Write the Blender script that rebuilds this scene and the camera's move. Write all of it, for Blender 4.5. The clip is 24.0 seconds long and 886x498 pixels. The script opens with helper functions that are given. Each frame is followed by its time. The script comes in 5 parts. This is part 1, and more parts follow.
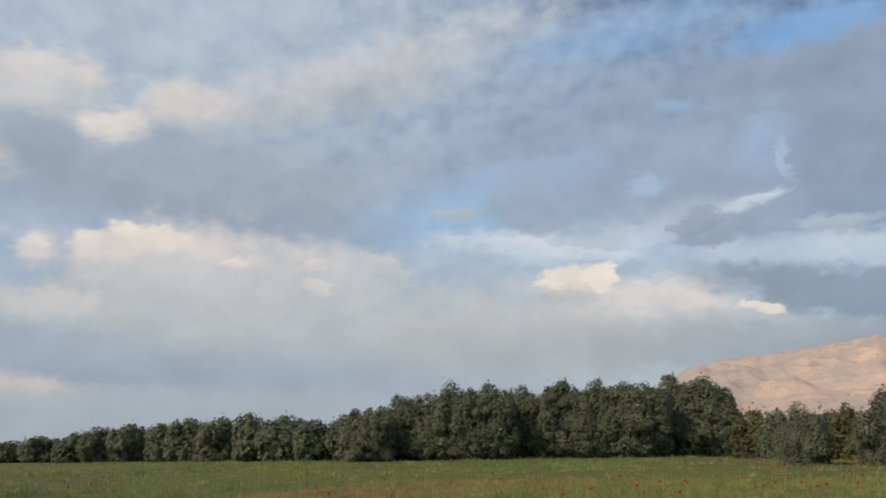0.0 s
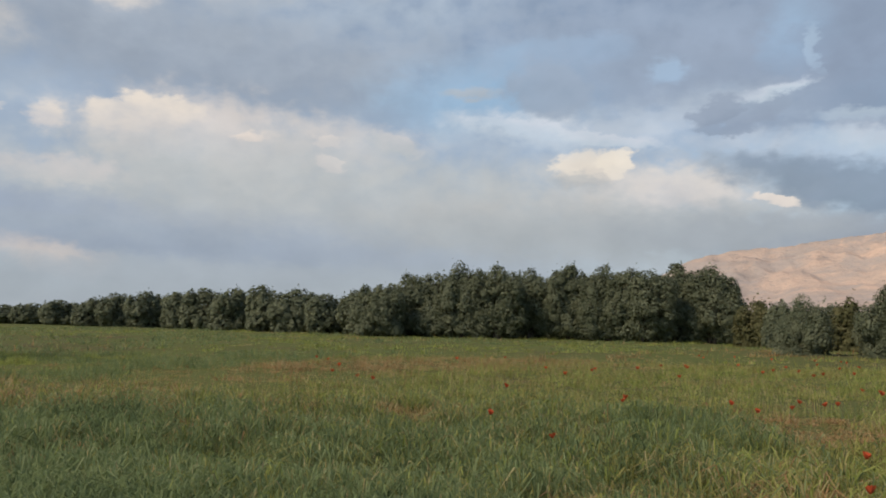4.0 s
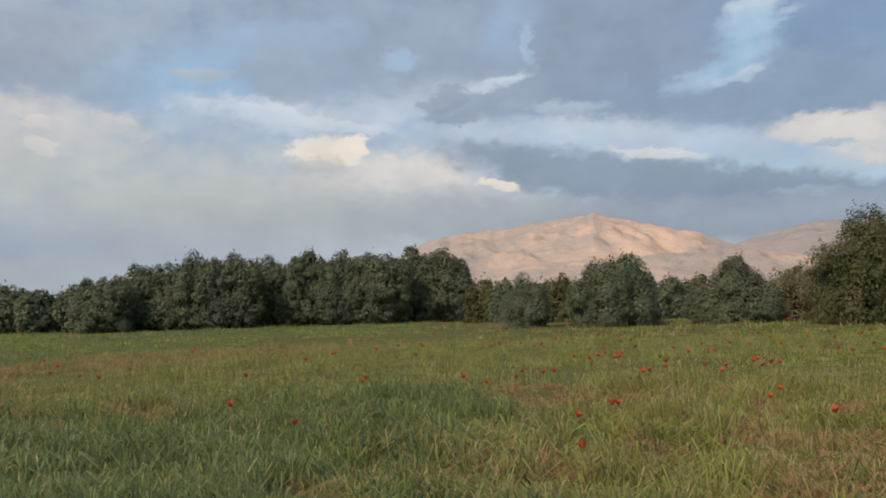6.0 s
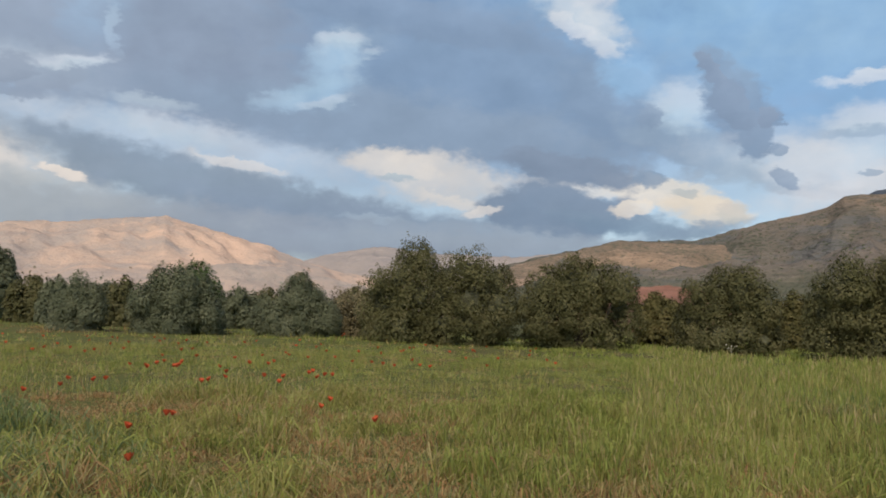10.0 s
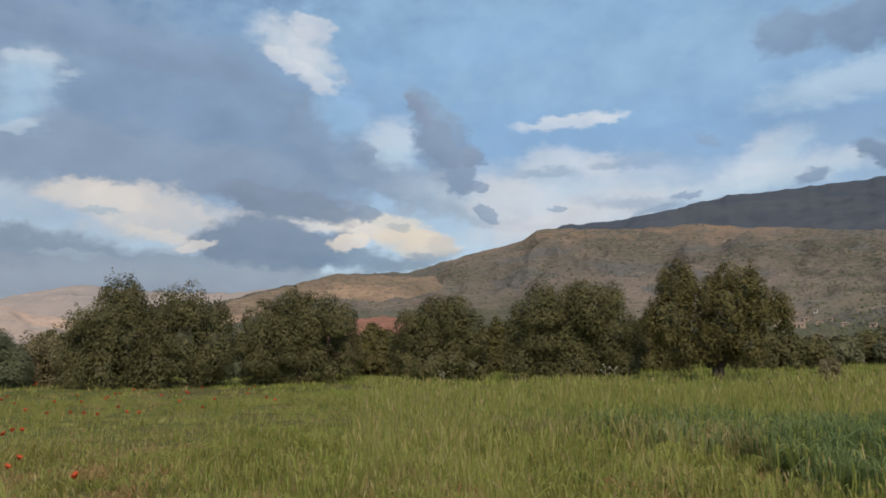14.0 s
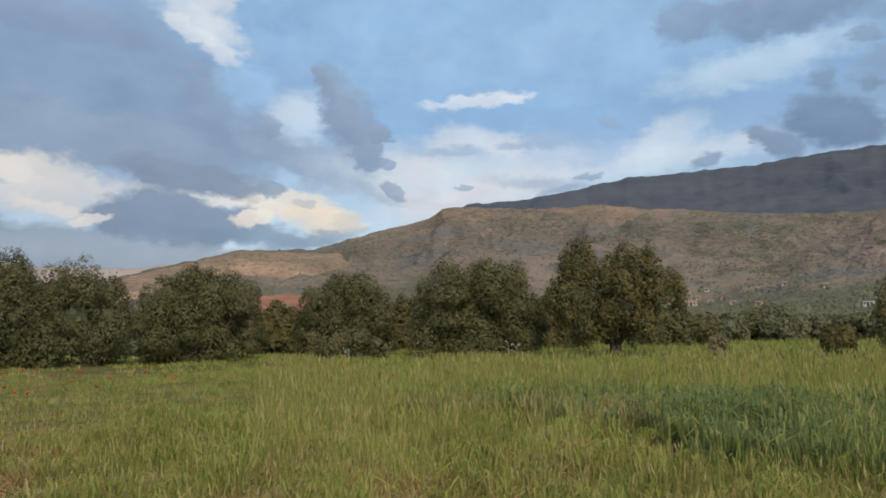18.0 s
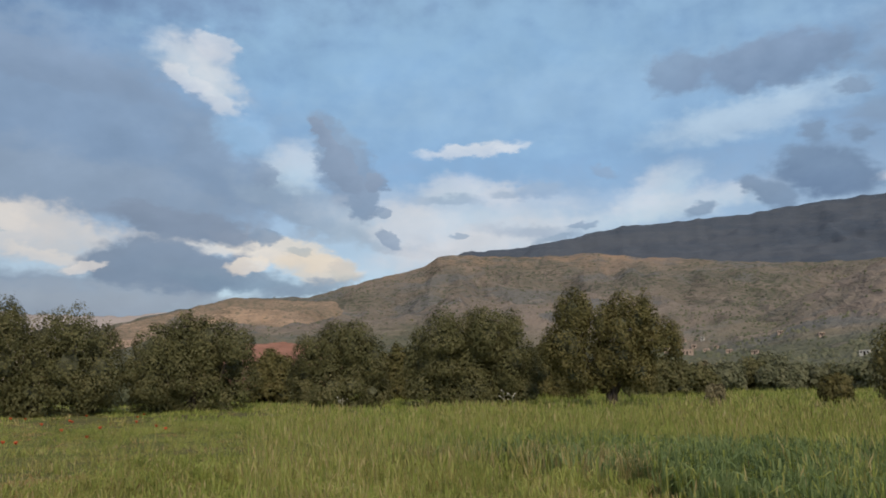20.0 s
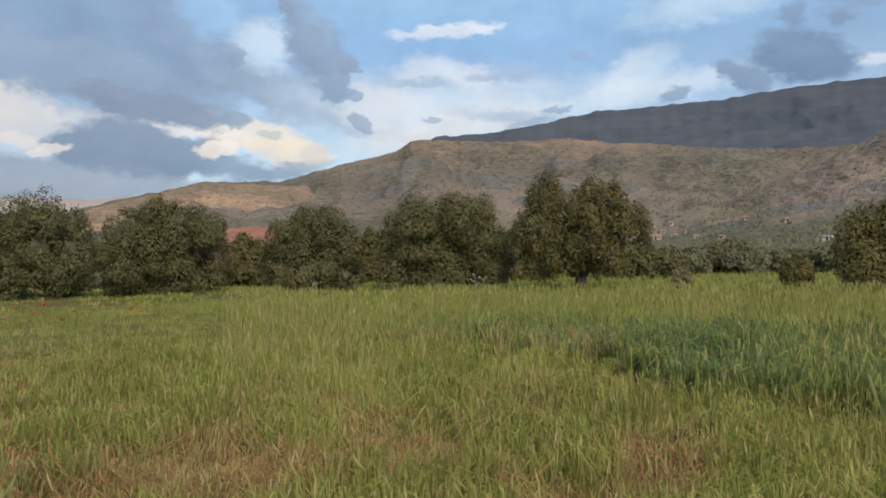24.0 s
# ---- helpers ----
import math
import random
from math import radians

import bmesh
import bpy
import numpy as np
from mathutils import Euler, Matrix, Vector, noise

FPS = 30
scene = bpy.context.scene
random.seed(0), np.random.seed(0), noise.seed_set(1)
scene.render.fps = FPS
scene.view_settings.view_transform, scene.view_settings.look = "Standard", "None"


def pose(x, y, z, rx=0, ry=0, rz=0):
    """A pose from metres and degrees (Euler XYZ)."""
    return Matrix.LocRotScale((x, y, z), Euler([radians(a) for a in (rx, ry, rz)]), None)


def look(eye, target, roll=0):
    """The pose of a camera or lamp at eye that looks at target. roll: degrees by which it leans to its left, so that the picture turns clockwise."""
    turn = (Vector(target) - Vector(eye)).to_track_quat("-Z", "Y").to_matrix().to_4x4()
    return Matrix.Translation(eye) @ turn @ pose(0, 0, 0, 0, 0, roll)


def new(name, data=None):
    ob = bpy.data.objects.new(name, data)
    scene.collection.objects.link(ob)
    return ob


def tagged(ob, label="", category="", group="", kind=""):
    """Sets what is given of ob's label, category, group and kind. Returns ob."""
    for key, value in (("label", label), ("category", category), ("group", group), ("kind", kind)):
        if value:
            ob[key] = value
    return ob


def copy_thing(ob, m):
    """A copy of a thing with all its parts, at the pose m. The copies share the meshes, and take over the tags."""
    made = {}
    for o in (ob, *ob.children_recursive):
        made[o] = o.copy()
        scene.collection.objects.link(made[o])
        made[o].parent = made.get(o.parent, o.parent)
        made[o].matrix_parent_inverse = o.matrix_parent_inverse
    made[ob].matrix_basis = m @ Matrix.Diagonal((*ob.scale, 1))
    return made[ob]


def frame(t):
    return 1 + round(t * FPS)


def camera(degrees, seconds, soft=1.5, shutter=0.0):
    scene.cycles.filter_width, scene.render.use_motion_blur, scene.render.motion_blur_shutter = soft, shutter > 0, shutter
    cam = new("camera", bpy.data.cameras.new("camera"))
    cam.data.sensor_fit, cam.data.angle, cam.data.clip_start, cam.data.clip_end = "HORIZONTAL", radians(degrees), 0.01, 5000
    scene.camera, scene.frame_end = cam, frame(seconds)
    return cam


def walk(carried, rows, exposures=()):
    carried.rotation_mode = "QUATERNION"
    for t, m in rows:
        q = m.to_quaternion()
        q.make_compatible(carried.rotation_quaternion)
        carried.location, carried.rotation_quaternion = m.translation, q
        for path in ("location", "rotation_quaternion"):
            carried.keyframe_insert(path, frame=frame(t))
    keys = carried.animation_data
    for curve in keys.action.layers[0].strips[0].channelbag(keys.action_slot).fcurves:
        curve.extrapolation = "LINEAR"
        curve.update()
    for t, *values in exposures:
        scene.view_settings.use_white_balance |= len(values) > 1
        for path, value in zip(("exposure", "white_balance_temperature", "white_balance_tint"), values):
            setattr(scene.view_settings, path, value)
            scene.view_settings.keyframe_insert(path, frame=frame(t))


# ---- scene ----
EYE = 1.75
cam = camera(56.9, 24.0, soft=1.8)
PATH = [
    (0.0, pose(0, 0, EYE, 103.30, 1.00, -0.00)),
    (0.5, pose(0, 0, EYE, 105.73, 1.46, 11.38)),
    (1.0, pose(0, 0, EYE, 105.13, 1.33, 16.08)),
    (1.5, pose(0, 0, EYE, 100.88, 1.09, 15.95)),
    (2.0, pose(0, 0, EYE, 101.63, 1.04, 15.22)),
    (2.5, pose(0, 0, EYE, 103.84, 1.19, 7.75)),
    (3.0, pose(0, 0, EYE, 94.32, -0.20, 1.71)),
    (3.5, pose(0, 0, EYE, 94.90, -1.09, 0.75)),
    (5.5, pose(0, 0, EYE, 94.86, 1.35, -7.18)),
    (6.0, pose(0, 0, EYE, 93.89, 1.62, -17.49)),
    (6.5, pose(0, 0, EYE, 93.25, 0.93, -27.01)),
    (7.0, pose(0, 0, EYE, 92.78, 0.16, -32.16)),
    (7.5, pose(0, 0, EYE, 92.51, -0.10, -36.00)),
    (8.0, pose(0, 0, EYE, 92.57, -0.23, -38.88)),
    (8.5, pose(0, 0, EYE, 92.80, -0.27, -40.33)),
    (9.0, pose(0, 0, EYE, 93.55, -1.09, -44.31)),
    (9.5, pose(0, 0, EYE, 94.23, -1.75, -46.34)),
    (11.5, pose(0, 0, EYE, 96.17, -1.56, -51.30)),
    (12.0, pose(0, 0, EYE, 96.43, -1.11, -55.46)),
    (12.5, pose(0, 0, EYE, 96.63, -0.64, -59.26)),
    (13.0, pose(0, 0, EYE, 96.88, -0.09, -62.40)),
    (13.5, pose(0, 0, EYE, 97.14, 0.34, -64.69)),
    (14.0, pose(0, 0, EYE, 97.26, 0.85, -66.49)),
    (14.5, pose(0, 0, EYE, 97.16, 1.66, -68.07)),
    (15.0, pose(0, 0, EYE, 96.95, 1.84, -68.90)),
    (15.5, pose(0, 0, EYE, 96.41, 1.90, -69.41)),
    (16.0, pose(0, 0, EYE, 96.51, 2.01, -68.63)),
    (16.5, pose(0, 0, EYE, 96.41, 1.81, -68.64)),
    (17.0, pose(0, 0, EYE, 95.68, 1.18, -68.79)),
    (17.5, pose(0, 0, EYE, 95.36, 1.07, -72.01)),
    (18.0, pose(0, 0, EYE, 95.59, 0.95, -73.08)),
    (18.5, pose(0, 0, EYE, 95.85, 0.87, -73.74)),
    (19.0, pose(0, 0, EYE, 96.46, 0.70, -73.76)),
    (19.5, pose(0, 0, EYE, 98.14, 0.84, -73.53)),
    (21.5, pose(0, 0, EYE, 99.81, 0.92, -73.59)),
    (22.0, pose(0, 0, EYE, 99.46, 1.44, -78.26)),
    (22.5, pose(0, 0, EYE, 98.93, 1.72, -80.71)),
    (23.0, pose(0, 0, EYE, 94.69, 1.79, -81.44)),
    (23.5, pose(0, 0, EYE, 93.00, 1.11, -78.58)),
    (24.0, pose(0, 0, EYE, 90.87, 0.84, -75.35)),
]
walk(cam, PATH, [(0, 0.0), (1.0, -0.1), (2.0, 0.12), (3.0, 0.0), (9.5, 0.02), (14.0, -0.05), (18.0, 0.1), (19.5, 0.0), (22.5, -0.05), (23.2, 0.0), (24.0, 0.24)])

# ---- sky, clouds and sun ----
SUN_AZ, SUN_EL = -122.0, 44.0


def lin(c):
    """Linear colour from 0 to 255 values."""
    return tuple((v / 255 / 12.92) if v < 10 else ((v / 255 + 0.055) / 1.055) ** 2.4 for v in c)


class Tree:
    """Small helper to chain shader nodes."""

    def __init__(self, nt):
        self.nt = nt

    def node(self, kind, **sets):
        n = self.nt.nodes.new(kind)
        for k, v in sets.items():
            setattr(n, k, v)
        return n

    def put(self, socket, value):
        if hasattr(value, "links"):
            self.nt.links.new(value, socket)
        elif value is not None:
            socket.default_value = value

    def math(self, op, a, b=None, c=None, clamp=False):
        n = self.node("ShaderNodeMath", operation=op, use_clamp=clamp)
        for s, v in zip(n.inputs, (a, b, c)):
            self.put(s, v)
        return n.outputs[0]

    def vec(self, op, a, b=None, scale=None):
        n = self.node("ShaderNodeVectorMath", operation=op)
        self.put(n.inputs[0], a)
        self.put(n.inputs[1], b)
        if scale is not None:
            self.put(n.inputs["Scale"], scale)
        return n.outputs["Value"] if op in ("LENGTH", "DOT_PRODUCT", "DISTANCE") else n.outputs[0]

    def noise(self, vector, scale, detail=3.0, rough=0.55, distortion=0.0):
        n = self.node("ShaderNodeTexNoise")
        for key, v in (("Vector", vector), ("Scale", scale), ("Detail", detail), ("Roughness", rough), ("Distortion", distortion)):
            self.put(n.inputs[key], v)
        return n

    def mix(self, fac, a, b, blend="MIX"):
        n = self.node("ShaderNodeMix", data_type="RGBA", blend_type=blend)
        for s, v in ((n.inputs[0], fac), (n.inputs[6], a), (n.inputs[7], b)):
            self.put(s, (*v, 1) if isinstance(v, tuple) and len(v) == 3 else v)
        return n.outputs[2]

    def ramp(self, fac, lo, hi, smooth=True):
        n = self.node("ShaderNodeMapRange", interpolation_type="SMOOTHSTEP" if smooth else "LINEAR")
        for s, v in zip(n.inputs, (fac, lo, hi, 0.0, 1.0)):
            self.put(s, v)
        return n.outputs[0]


def cloud_group():
    """One soft, ragged cloud in degrees of azimuth and elevation, laid over the sky behind it."""
    g = bpy.data.node_groups.new("cloud_layer", "ShaderNodeTree")
    for name, kind in (("Place", "Vector"), ("Behind", "Color"), ("Centre", "Vector"), ("Size", "Vector"), ("Turn", "Float"),
                       ("Edge", "Float"), ("Full", "Float"), ("Cover", "Float"), ("Low", "Color"), ("High", "Color"), ("Ragged", "Float"), ("Light", "Float")):
        g.interface.new_socket(name, in_out="INPUT", socket_type="NodeSocket" + kind)
    g.interface.new_socket("Sky", in_out="OUTPUT", socket_type="NodeSocketColor")
    g.interface.new_socket("Place", in_out="OUTPUT", socket_type="NodeSocketVector")
    t = Tree(g)
    i = t.node("NodeGroupInput").outputs
    away = t.vec("SUBTRACT", i["Place"], i["Centre"])
    turn = t.node("ShaderNodeVectorRotate", rotation_type="Z_AXIS")
    t.put(turn.inputs["Vector"], away)
    t.put(turn.inputs["Angle"], i["Turn"])
    q = t.vec("DIVIDE", turn.outputs[0], i["Size"])
    d = t.math("ADD", t.vec("LENGTH", q), i["Ragged"])
    m = t.ramp(d, i["Edge"], i["Full"])
    m = t.math("MULTIPLY", m, i["Cover"])
    lit = t.math("ADD", t.vec("DOT_PRODUCT", q, (0.0, 0.55, 0.0)), i["Light"], clamp=True)
    laid = t.mix(m, i["Behind"], t.mix(lit, i["Low"], i["High"]))
    # handing the place on through each layer keeps the layers in sequence
    next_place = t.vec("ADD", i["Place"], t.vec("SCALE", laid, scale=1e-7))
    out = t.node("NodeGroupOutput")
    t.put(out.inputs[0], laid)
    t.put(out.inputs[1], next_place)
    return g


world = bpy.data.worlds.new("sky")
scene.world = world
world.use_nodes = True
world.node_tree.nodes.clear()
W = Tree(world.node_tree)
sky = W.node("ShaderNodeTexSky", sky_type="NISHITA", sun_disc=False, sun_elevation=radians(SUN_EL), sun_rotation=radians(SUN_AZ), air_density=1.0, dust_density=0.6)
way = W.node("ShaderNodeTexCoord").outputs["Generated"]
xyz = W.node("ShaderNodeSeparateXYZ")
W.put(xyz.inputs[0], way)
az = W.math("MULTIPLY", W.math("ARCTAN2", xyz.outputs[0], xyz.outputs[1]), 57.2958)
el = W.math("MULTIPLY", W.math("ARCSINE", xyz.outputs[2]), 57.2958)
flat = W.node("ShaderNodeCombineXYZ")
W.put(flat.inputs[0], az)
W.put(flat.inputs[1], el)
narrow = W.math("MULTIPLY", az, 0.55)
wide = W.node("ShaderNodeCombineXYZ")
W.put(wide.inputs[0], narrow)
W.put(wide.inputs[1], el)
bend = W.vec("SUBTRACT", W.noise(wide.outputs[0], 0.13, 2.0).outputs["Color"], (0.5, 0.5, 0.5))
curl = W.vec("SUBTRACT", W.noise(wide.outputs[0], 0.55, 4.0, 0.6).outputs["Color"], (0.5, 0.5, 0.5))
place = W.vec("ADD", flat.outputs[0], W.vec("MULTIPLY", bend, (1.8, 0.9, 0.0)))
place = W.vec("ADD", place, W.vec("MULTIPLY", curl, (2.0, 1.2, 0.0)))
fray = W.vec("SUBTRACT", W.noise(wide.outputs[0], 2.0, 3.0, 0.5).outputs["Color"], (0.5, 0.5, 0.5))
place = W.vec("ADD", place, W.vec("MULTIPLY", fray, (1.3, 0.9, 0.0)))
grain = W.noise(wide.outputs[0], 0.42, 5.0, 0.52, 0.3).outputs["Fac"]
SKY_STRENGTH = 0.105
clear = W.vec("SCALE", sky.outputs[0], scale=SKY_STRENGTH)
# a thin pale veil low over the horizon
veil = W.math("MULTIPLY", W.ramp(W.math("ABSOLUTE", el), 20.0, 2.0), 0.35)
heaven = W.mix(veil, clear, lin((186, 200, 220)))
# the high broken cover that goes on all round
cover = W.ramp(W.noise(wide.outputs[0], 0.06, 5.0, 0.6).outputs["Fac"], 0.42, 0.62)
heaven = W.mix(W.math("MULTIPLY", cover, 0.12), heaven, lin((178, 192, 214)))
even = W.vec("MULTIPLY", flat.outputs[0], (0.8, 1.0, 0.0))
wisp = W.noise(even, 0.8, 5.0, 0.5).outputs["Fac"]
ragged = W.math("ADD", W.math("MULTIPLY", W.math("SUBTRACT", grain, 0.5), 0.85), W.math("MULTIPLY", W.math("SUBTRACT", wisp, 0.5), 0.7))
shade = W.math("SUBTRACT", 1.6, W.math("ADD", W.math("MULTIPLY", grain, 1.5), W.math("MULTIPLY", wisp, 0.8)))
LAYER = cloud_group()


def cloud(azimuth, height, half_width, half_height, turn, low, high, soft, cover_share):
    global heaven, place
    soft = (0.04 if half_width < 7 else 0.14) + 0.85 * soft
    n = W.node("ShaderNodeGroup", node_tree=LAYER)
    for key, v in (("Place", place), ("Behind", heaven), ("Centre", (azimuth, height, 0)), ("Size", (half_width, half_height, 1)), ("Turn", radians(-turn)),
                   ("Edge", 1 + soft), ("Full", 1 - soft), ("Cover", cover_share), ("Low", (*lin(low), 1)), ("High", (*lin(high), 1)), ("Ragged", ragged), ("Light", shade)):
        W.put(n.inputs[key], v)
    heaven, place = n.outputs[0], n.outputs[1]


cloud(80.4, 20.3, 32.79, 8.15, 2, (136, 175, 214), (152, 188, 220), 0.55, 0.75)
cloud(73.5, 19.5, 18.76, 5.51, 0, (136, 175, 214), (150, 188, 220), 0.55, 0.6)
cloud(-19.7, 27.6, 25.52, 5.09, 0, (173, 188, 207), (187, 200, 213), 0.6, 0.8)
cloud(-20.8, 16.9, 37.47, 16.31, 0, (161, 175, 193), (183, 196, 209), 0.7, 0.75)
cloud(-3.2, 5.5, 43.05, 5.09, 0, (169, 178, 187), (177, 186, 194), 0.6, 0.85)
cloud(-51.2, 14.6, 15.38, 13.10, 0, (166, 179, 197), (191, 202, 213), 0.7, 0.7)
cloud(22.3, 20.9, 16.20, 5.49, 5, (139, 154, 175), (151, 167, 189), 0.32, 0.8)
cloud(-6.5, 24.6, 14.25, 1.93, 14, (173, 180, 187), (204, 202, 204), 0.6, 0.8)
cloud(-19.0, 17.6, 19.09, 3.18, -5, (149, 160, 175), (166, 176, 189), 0.55, 0.85)
cloud(-27.3, 22.6, 4.28, 1.75, 0, (191, 194, 197), (224, 217, 212), 0.5, 0.7)
cloud(-22.9, 20.7, 2.05, 1.02, 0, (207, 203, 201), (232, 223, 210), 0.6, 0.8)
cloud(-18.2, 22.6, 2.54, 1.42, 10, (202, 198, 198), (224, 216, 206), 0.6, 0.7)
cloud(3.8, 16.2, 7.80, 2.17, 8, (151, 188, 219), (159, 194, 225), 0.7, 0.75)
cloud(7.6, 18.6, 4.10, 0.86, 5, (151, 188, 219), (159, 194, 225), 0.6, 0.6)
cloud(-16.8, 10.8, 8.49, 3.79, -5, (185, 189, 191), (226, 216, 208), 0.3, 0.75)
cloud(-21.3, 13.2, 3.49, 1.26, 4, (207, 203, 201), (238, 226, 212), 0.18, 0.8)
cloud(-13.8, 12.2, 1.55, 0.38, 0, (207, 203, 201), (238, 224, 212), 0.5, 0.7)
cloud(-8.8, 11.4, 4.76, 2.35, -10, (181, 188, 193), (207, 203, 201), 0.5, 0.7)
cloud(-8.7, 7.7, 24.94, 3.12, 0, (177, 183, 187), (189, 193, 194), 0.6, 0.8)
cloud(4.7, 6.9, 10.23, 1.57, 0, (177, 182, 185), (189, 190, 189), 0.6, 0.7)
cloud(-26.8, 12.3, 0.89, 0.71, 0, (207, 203, 203), (228, 218, 208), 0.5, 0.8)
cloud(-4.0, 12.2, 2.42, 0.99, -10, (181, 188, 193), (202, 200, 201), 0.6, 0.6)
cloud(7.0, 13.1, 6.04, 1.02, -8, (197, 208, 217), (216, 220, 226), 0.5, 0.8)
cloud(12.9, 13.6, 4.72, 0.85, 10, (197, 208, 217), (212, 217, 224), 0.6, 0.7)
cloud(18.7, 14.5, 6.07, 0.75, 16, (191, 205, 221), (216, 222, 230), 0.5, 0.8)
cloud(24.2, 18.0, 0.59, 1.45, 5, (169, 194, 219), (177, 200, 223), 0.7, 0.4)
cloud(15.1, 17.1, 1.97, 1.15, 0, (161, 190, 219), (171, 197, 223), 0.7, 0.5)
cloud(17.5, 22.2, 1.58, 0.53, 0, (156, 188, 219), (161, 192, 223), 0.7, 0.5)
cloud(26.7, 13.5, 1.74, 0.43, 5, (195, 208, 219), (207, 214, 226), 0.6, 0.6)
cloud(21.6, 13.6, 4.42, 1.11, 12, (141, 155, 175), (147, 162, 181), 0.5, 0.8)
cloud(14.5, 9.0, 7.63, 1.92, -4, (192, 195, 197), (214, 209, 204), 0.6, 0.6)
cloud(9.4, 10.8, 2.3, 1.35, 5, (217, 210, 202), (248, 236, 218), 0.18, 0.95)
cloud(11.1, 11.0, 1.26, 1.01, 0, (230, 222, 210), (250, 238, 220), 0.18, 0.95)
cloud(8.8, 9.8, 1.81, 0.55, -8, (167, 174, 180), (179, 184, 187), 0.55, 0.65)
cloud(-18.3, 5.0, 20.26, 1.86, -3, (149, 162, 181), (159, 170, 185), 0.6, 0.7)
cloud(-25.9, 3.4, 3.31, 1.05, -12, (197, 192, 189), (218, 202, 190), 0.5, 0.75)
cloud(-44.3, 24.4, 4.49, 2.96, -15, (189, 196, 203), (228, 222, 218), 0.18, 0.85)
cloud(-41.9, 21.5, 7.29, 1.79, 0, (179, 188, 199), (197, 202, 207), 0.6, 0.7)
cloud(-37.3, 18.2, 7.15, 2.22, -5, (191, 194, 195), (224, 212, 200), 0.5, 0.8)
cloud(-40.0, 16.1, 3.26, 1.27, -10, (207, 202, 200), (224, 214, 204), 0.6, 0.7)
cloud(-28.3, 23.0, 5.34, 1.73, 8, (193, 196, 199), (218, 210, 204), 0.5, 0.7)
cloud(-33.8, 9.8, 3.71, 0.98, -5, (191, 192, 195), (222, 212, 204), 0.5, 0.75)
cloud(-27.0, 8.9, 3.48, 0.85, 0, (181, 188, 195), (207, 200, 198), 0.6, 0.6)
cloud(-36.1, 7.1, 11.81, 0.88, 0, (151, 165, 187), (159, 172, 191), 0.6, 0.7)
cloud(-33.1, 3.9, 2.88, 0.67, -3, (191, 190, 193), (207, 198, 196), 0.6, 0.6)
cloud(27.0, 23.8, 6.15, 1.41, 5, (140, 154, 173), (150, 166, 187), 0.18, 0.85)
cloud(22.1, 19.1, 7.50, 2.21, 0, (141, 154, 173), (151, 166, 187), 0.26, 0.7)
cloud(26.2, 25.7, 4.78, 1.20, 3, (120, 167, 219), (130, 174, 223), 0.6, 0.7)
cloud(14.0, 27.2, 9.01, 1.50, 6, (141, 178, 219), (151, 186, 223), 0.7, 0.5)
cloud(19.0, 16.8, 15.97, 3.74, -4, (149, 162, 181), (157, 172, 193), 0.5, 0.85)
cloud(13.5, 13.5, 12.82, 1.48, 5, (166, 184, 207), (191, 204, 217), 0.7, 0.5)
cloud(23.3, 18.8, 1.94, 2.26, -20, (159, 192, 223), (169, 200, 227), 0.6, 0.6)
cloud(50.6, 14.8, 13.92, 5.15, -4, (130, 156, 187), (140, 167, 199), 0.26, 0.9)
cloud(38.0, 12.2, 13.00, 2.72, -8, (147, 165, 187), (154, 175, 199), 0.6, 0.7)
cloud(28.8, 10.9, 13.08, 1.37, -6, (180, 198, 217), (202, 212, 224), 0.6, 0.7)
cloud(15.4, 9.2, 4.10, 1.28, -10, (207, 205, 206), (228, 220, 212), 0.6, 0.8)
cloud(31.5, 17.4, 9.22, 5.35, -5, (138, 152, 174), (146, 162, 184), 0.32, 0.85)
cloud(48.5, 17.0, 12.78, 5.03, -14, (128, 152, 181), (138, 162, 191), 0.18, 0.92)
cloud(44.7, 12.8, 17.26, 2.32, -6, (134, 153, 176), (144, 163, 186), 0.32, 0.85)
cloud(58.7, 14.8, 4.83, 2.35, -30, (130, 152, 179), (140, 162, 189), 0.26, 0.85)
cloud(64.3, 11.6, 5.53, 1.64, -22, (138, 158, 181), (148, 169, 191), 0.26, 0.8)
cloud(38.8, 16.6, 1.67, 2.25, -25, (163, 195, 223), (177, 204, 225), 0.80, 0.48)
cloud(37.3, 14.9, 2.17, 0.75, 15, (159, 195, 227), (175, 207, 231), 0.80, 0.48)
cloud(39.2, 18.5, 1.71, 0.67, 10, (191, 207, 219), (204, 212, 222), 0.6, 0.5)
cloud(28.2, 11.8, 4.40, 0.88, -8, (190, 207, 222), (207, 215, 226), 0.6, 0.7)
cloud(32.3, 9.4, 3.19, 0.58, -14, (190, 202, 214), (214, 216, 220), 0.6, 0.7)
cloud(42.8, 10.4, 3.25, 1.16, -4, (206, 205, 206), (218, 212, 206), 0.26, 0.85)
cloud(46.8, 9.4, 5.04, 1.80, -6, (198, 201, 205), (222, 216, 210), 0.3, 0.8)
cloud(48.0, 7.9, 3.55, 0.47, -12, (208, 208, 209), (218, 214, 210), 0.32, 0.85)
cloud(62.3, 8.7, 5.15, 1.02, -12, (214, 208, 200), (238, 226, 208), 0.26, 0.77)
cloud(64.7, 7.7, 3.06, 1.02, -5, (216, 207, 194), (238, 222, 200), 0.26, 0.76)
cloud(58.3, 8.9, 4.39, 0.47, -6, (218, 214, 210), (234, 226, 214), 0.5, 0.69)
cloud(33.1, 7.6, 14.97, 1.84, -11, (133, 149, 166), (139, 155, 174), 0.18, 0.9)
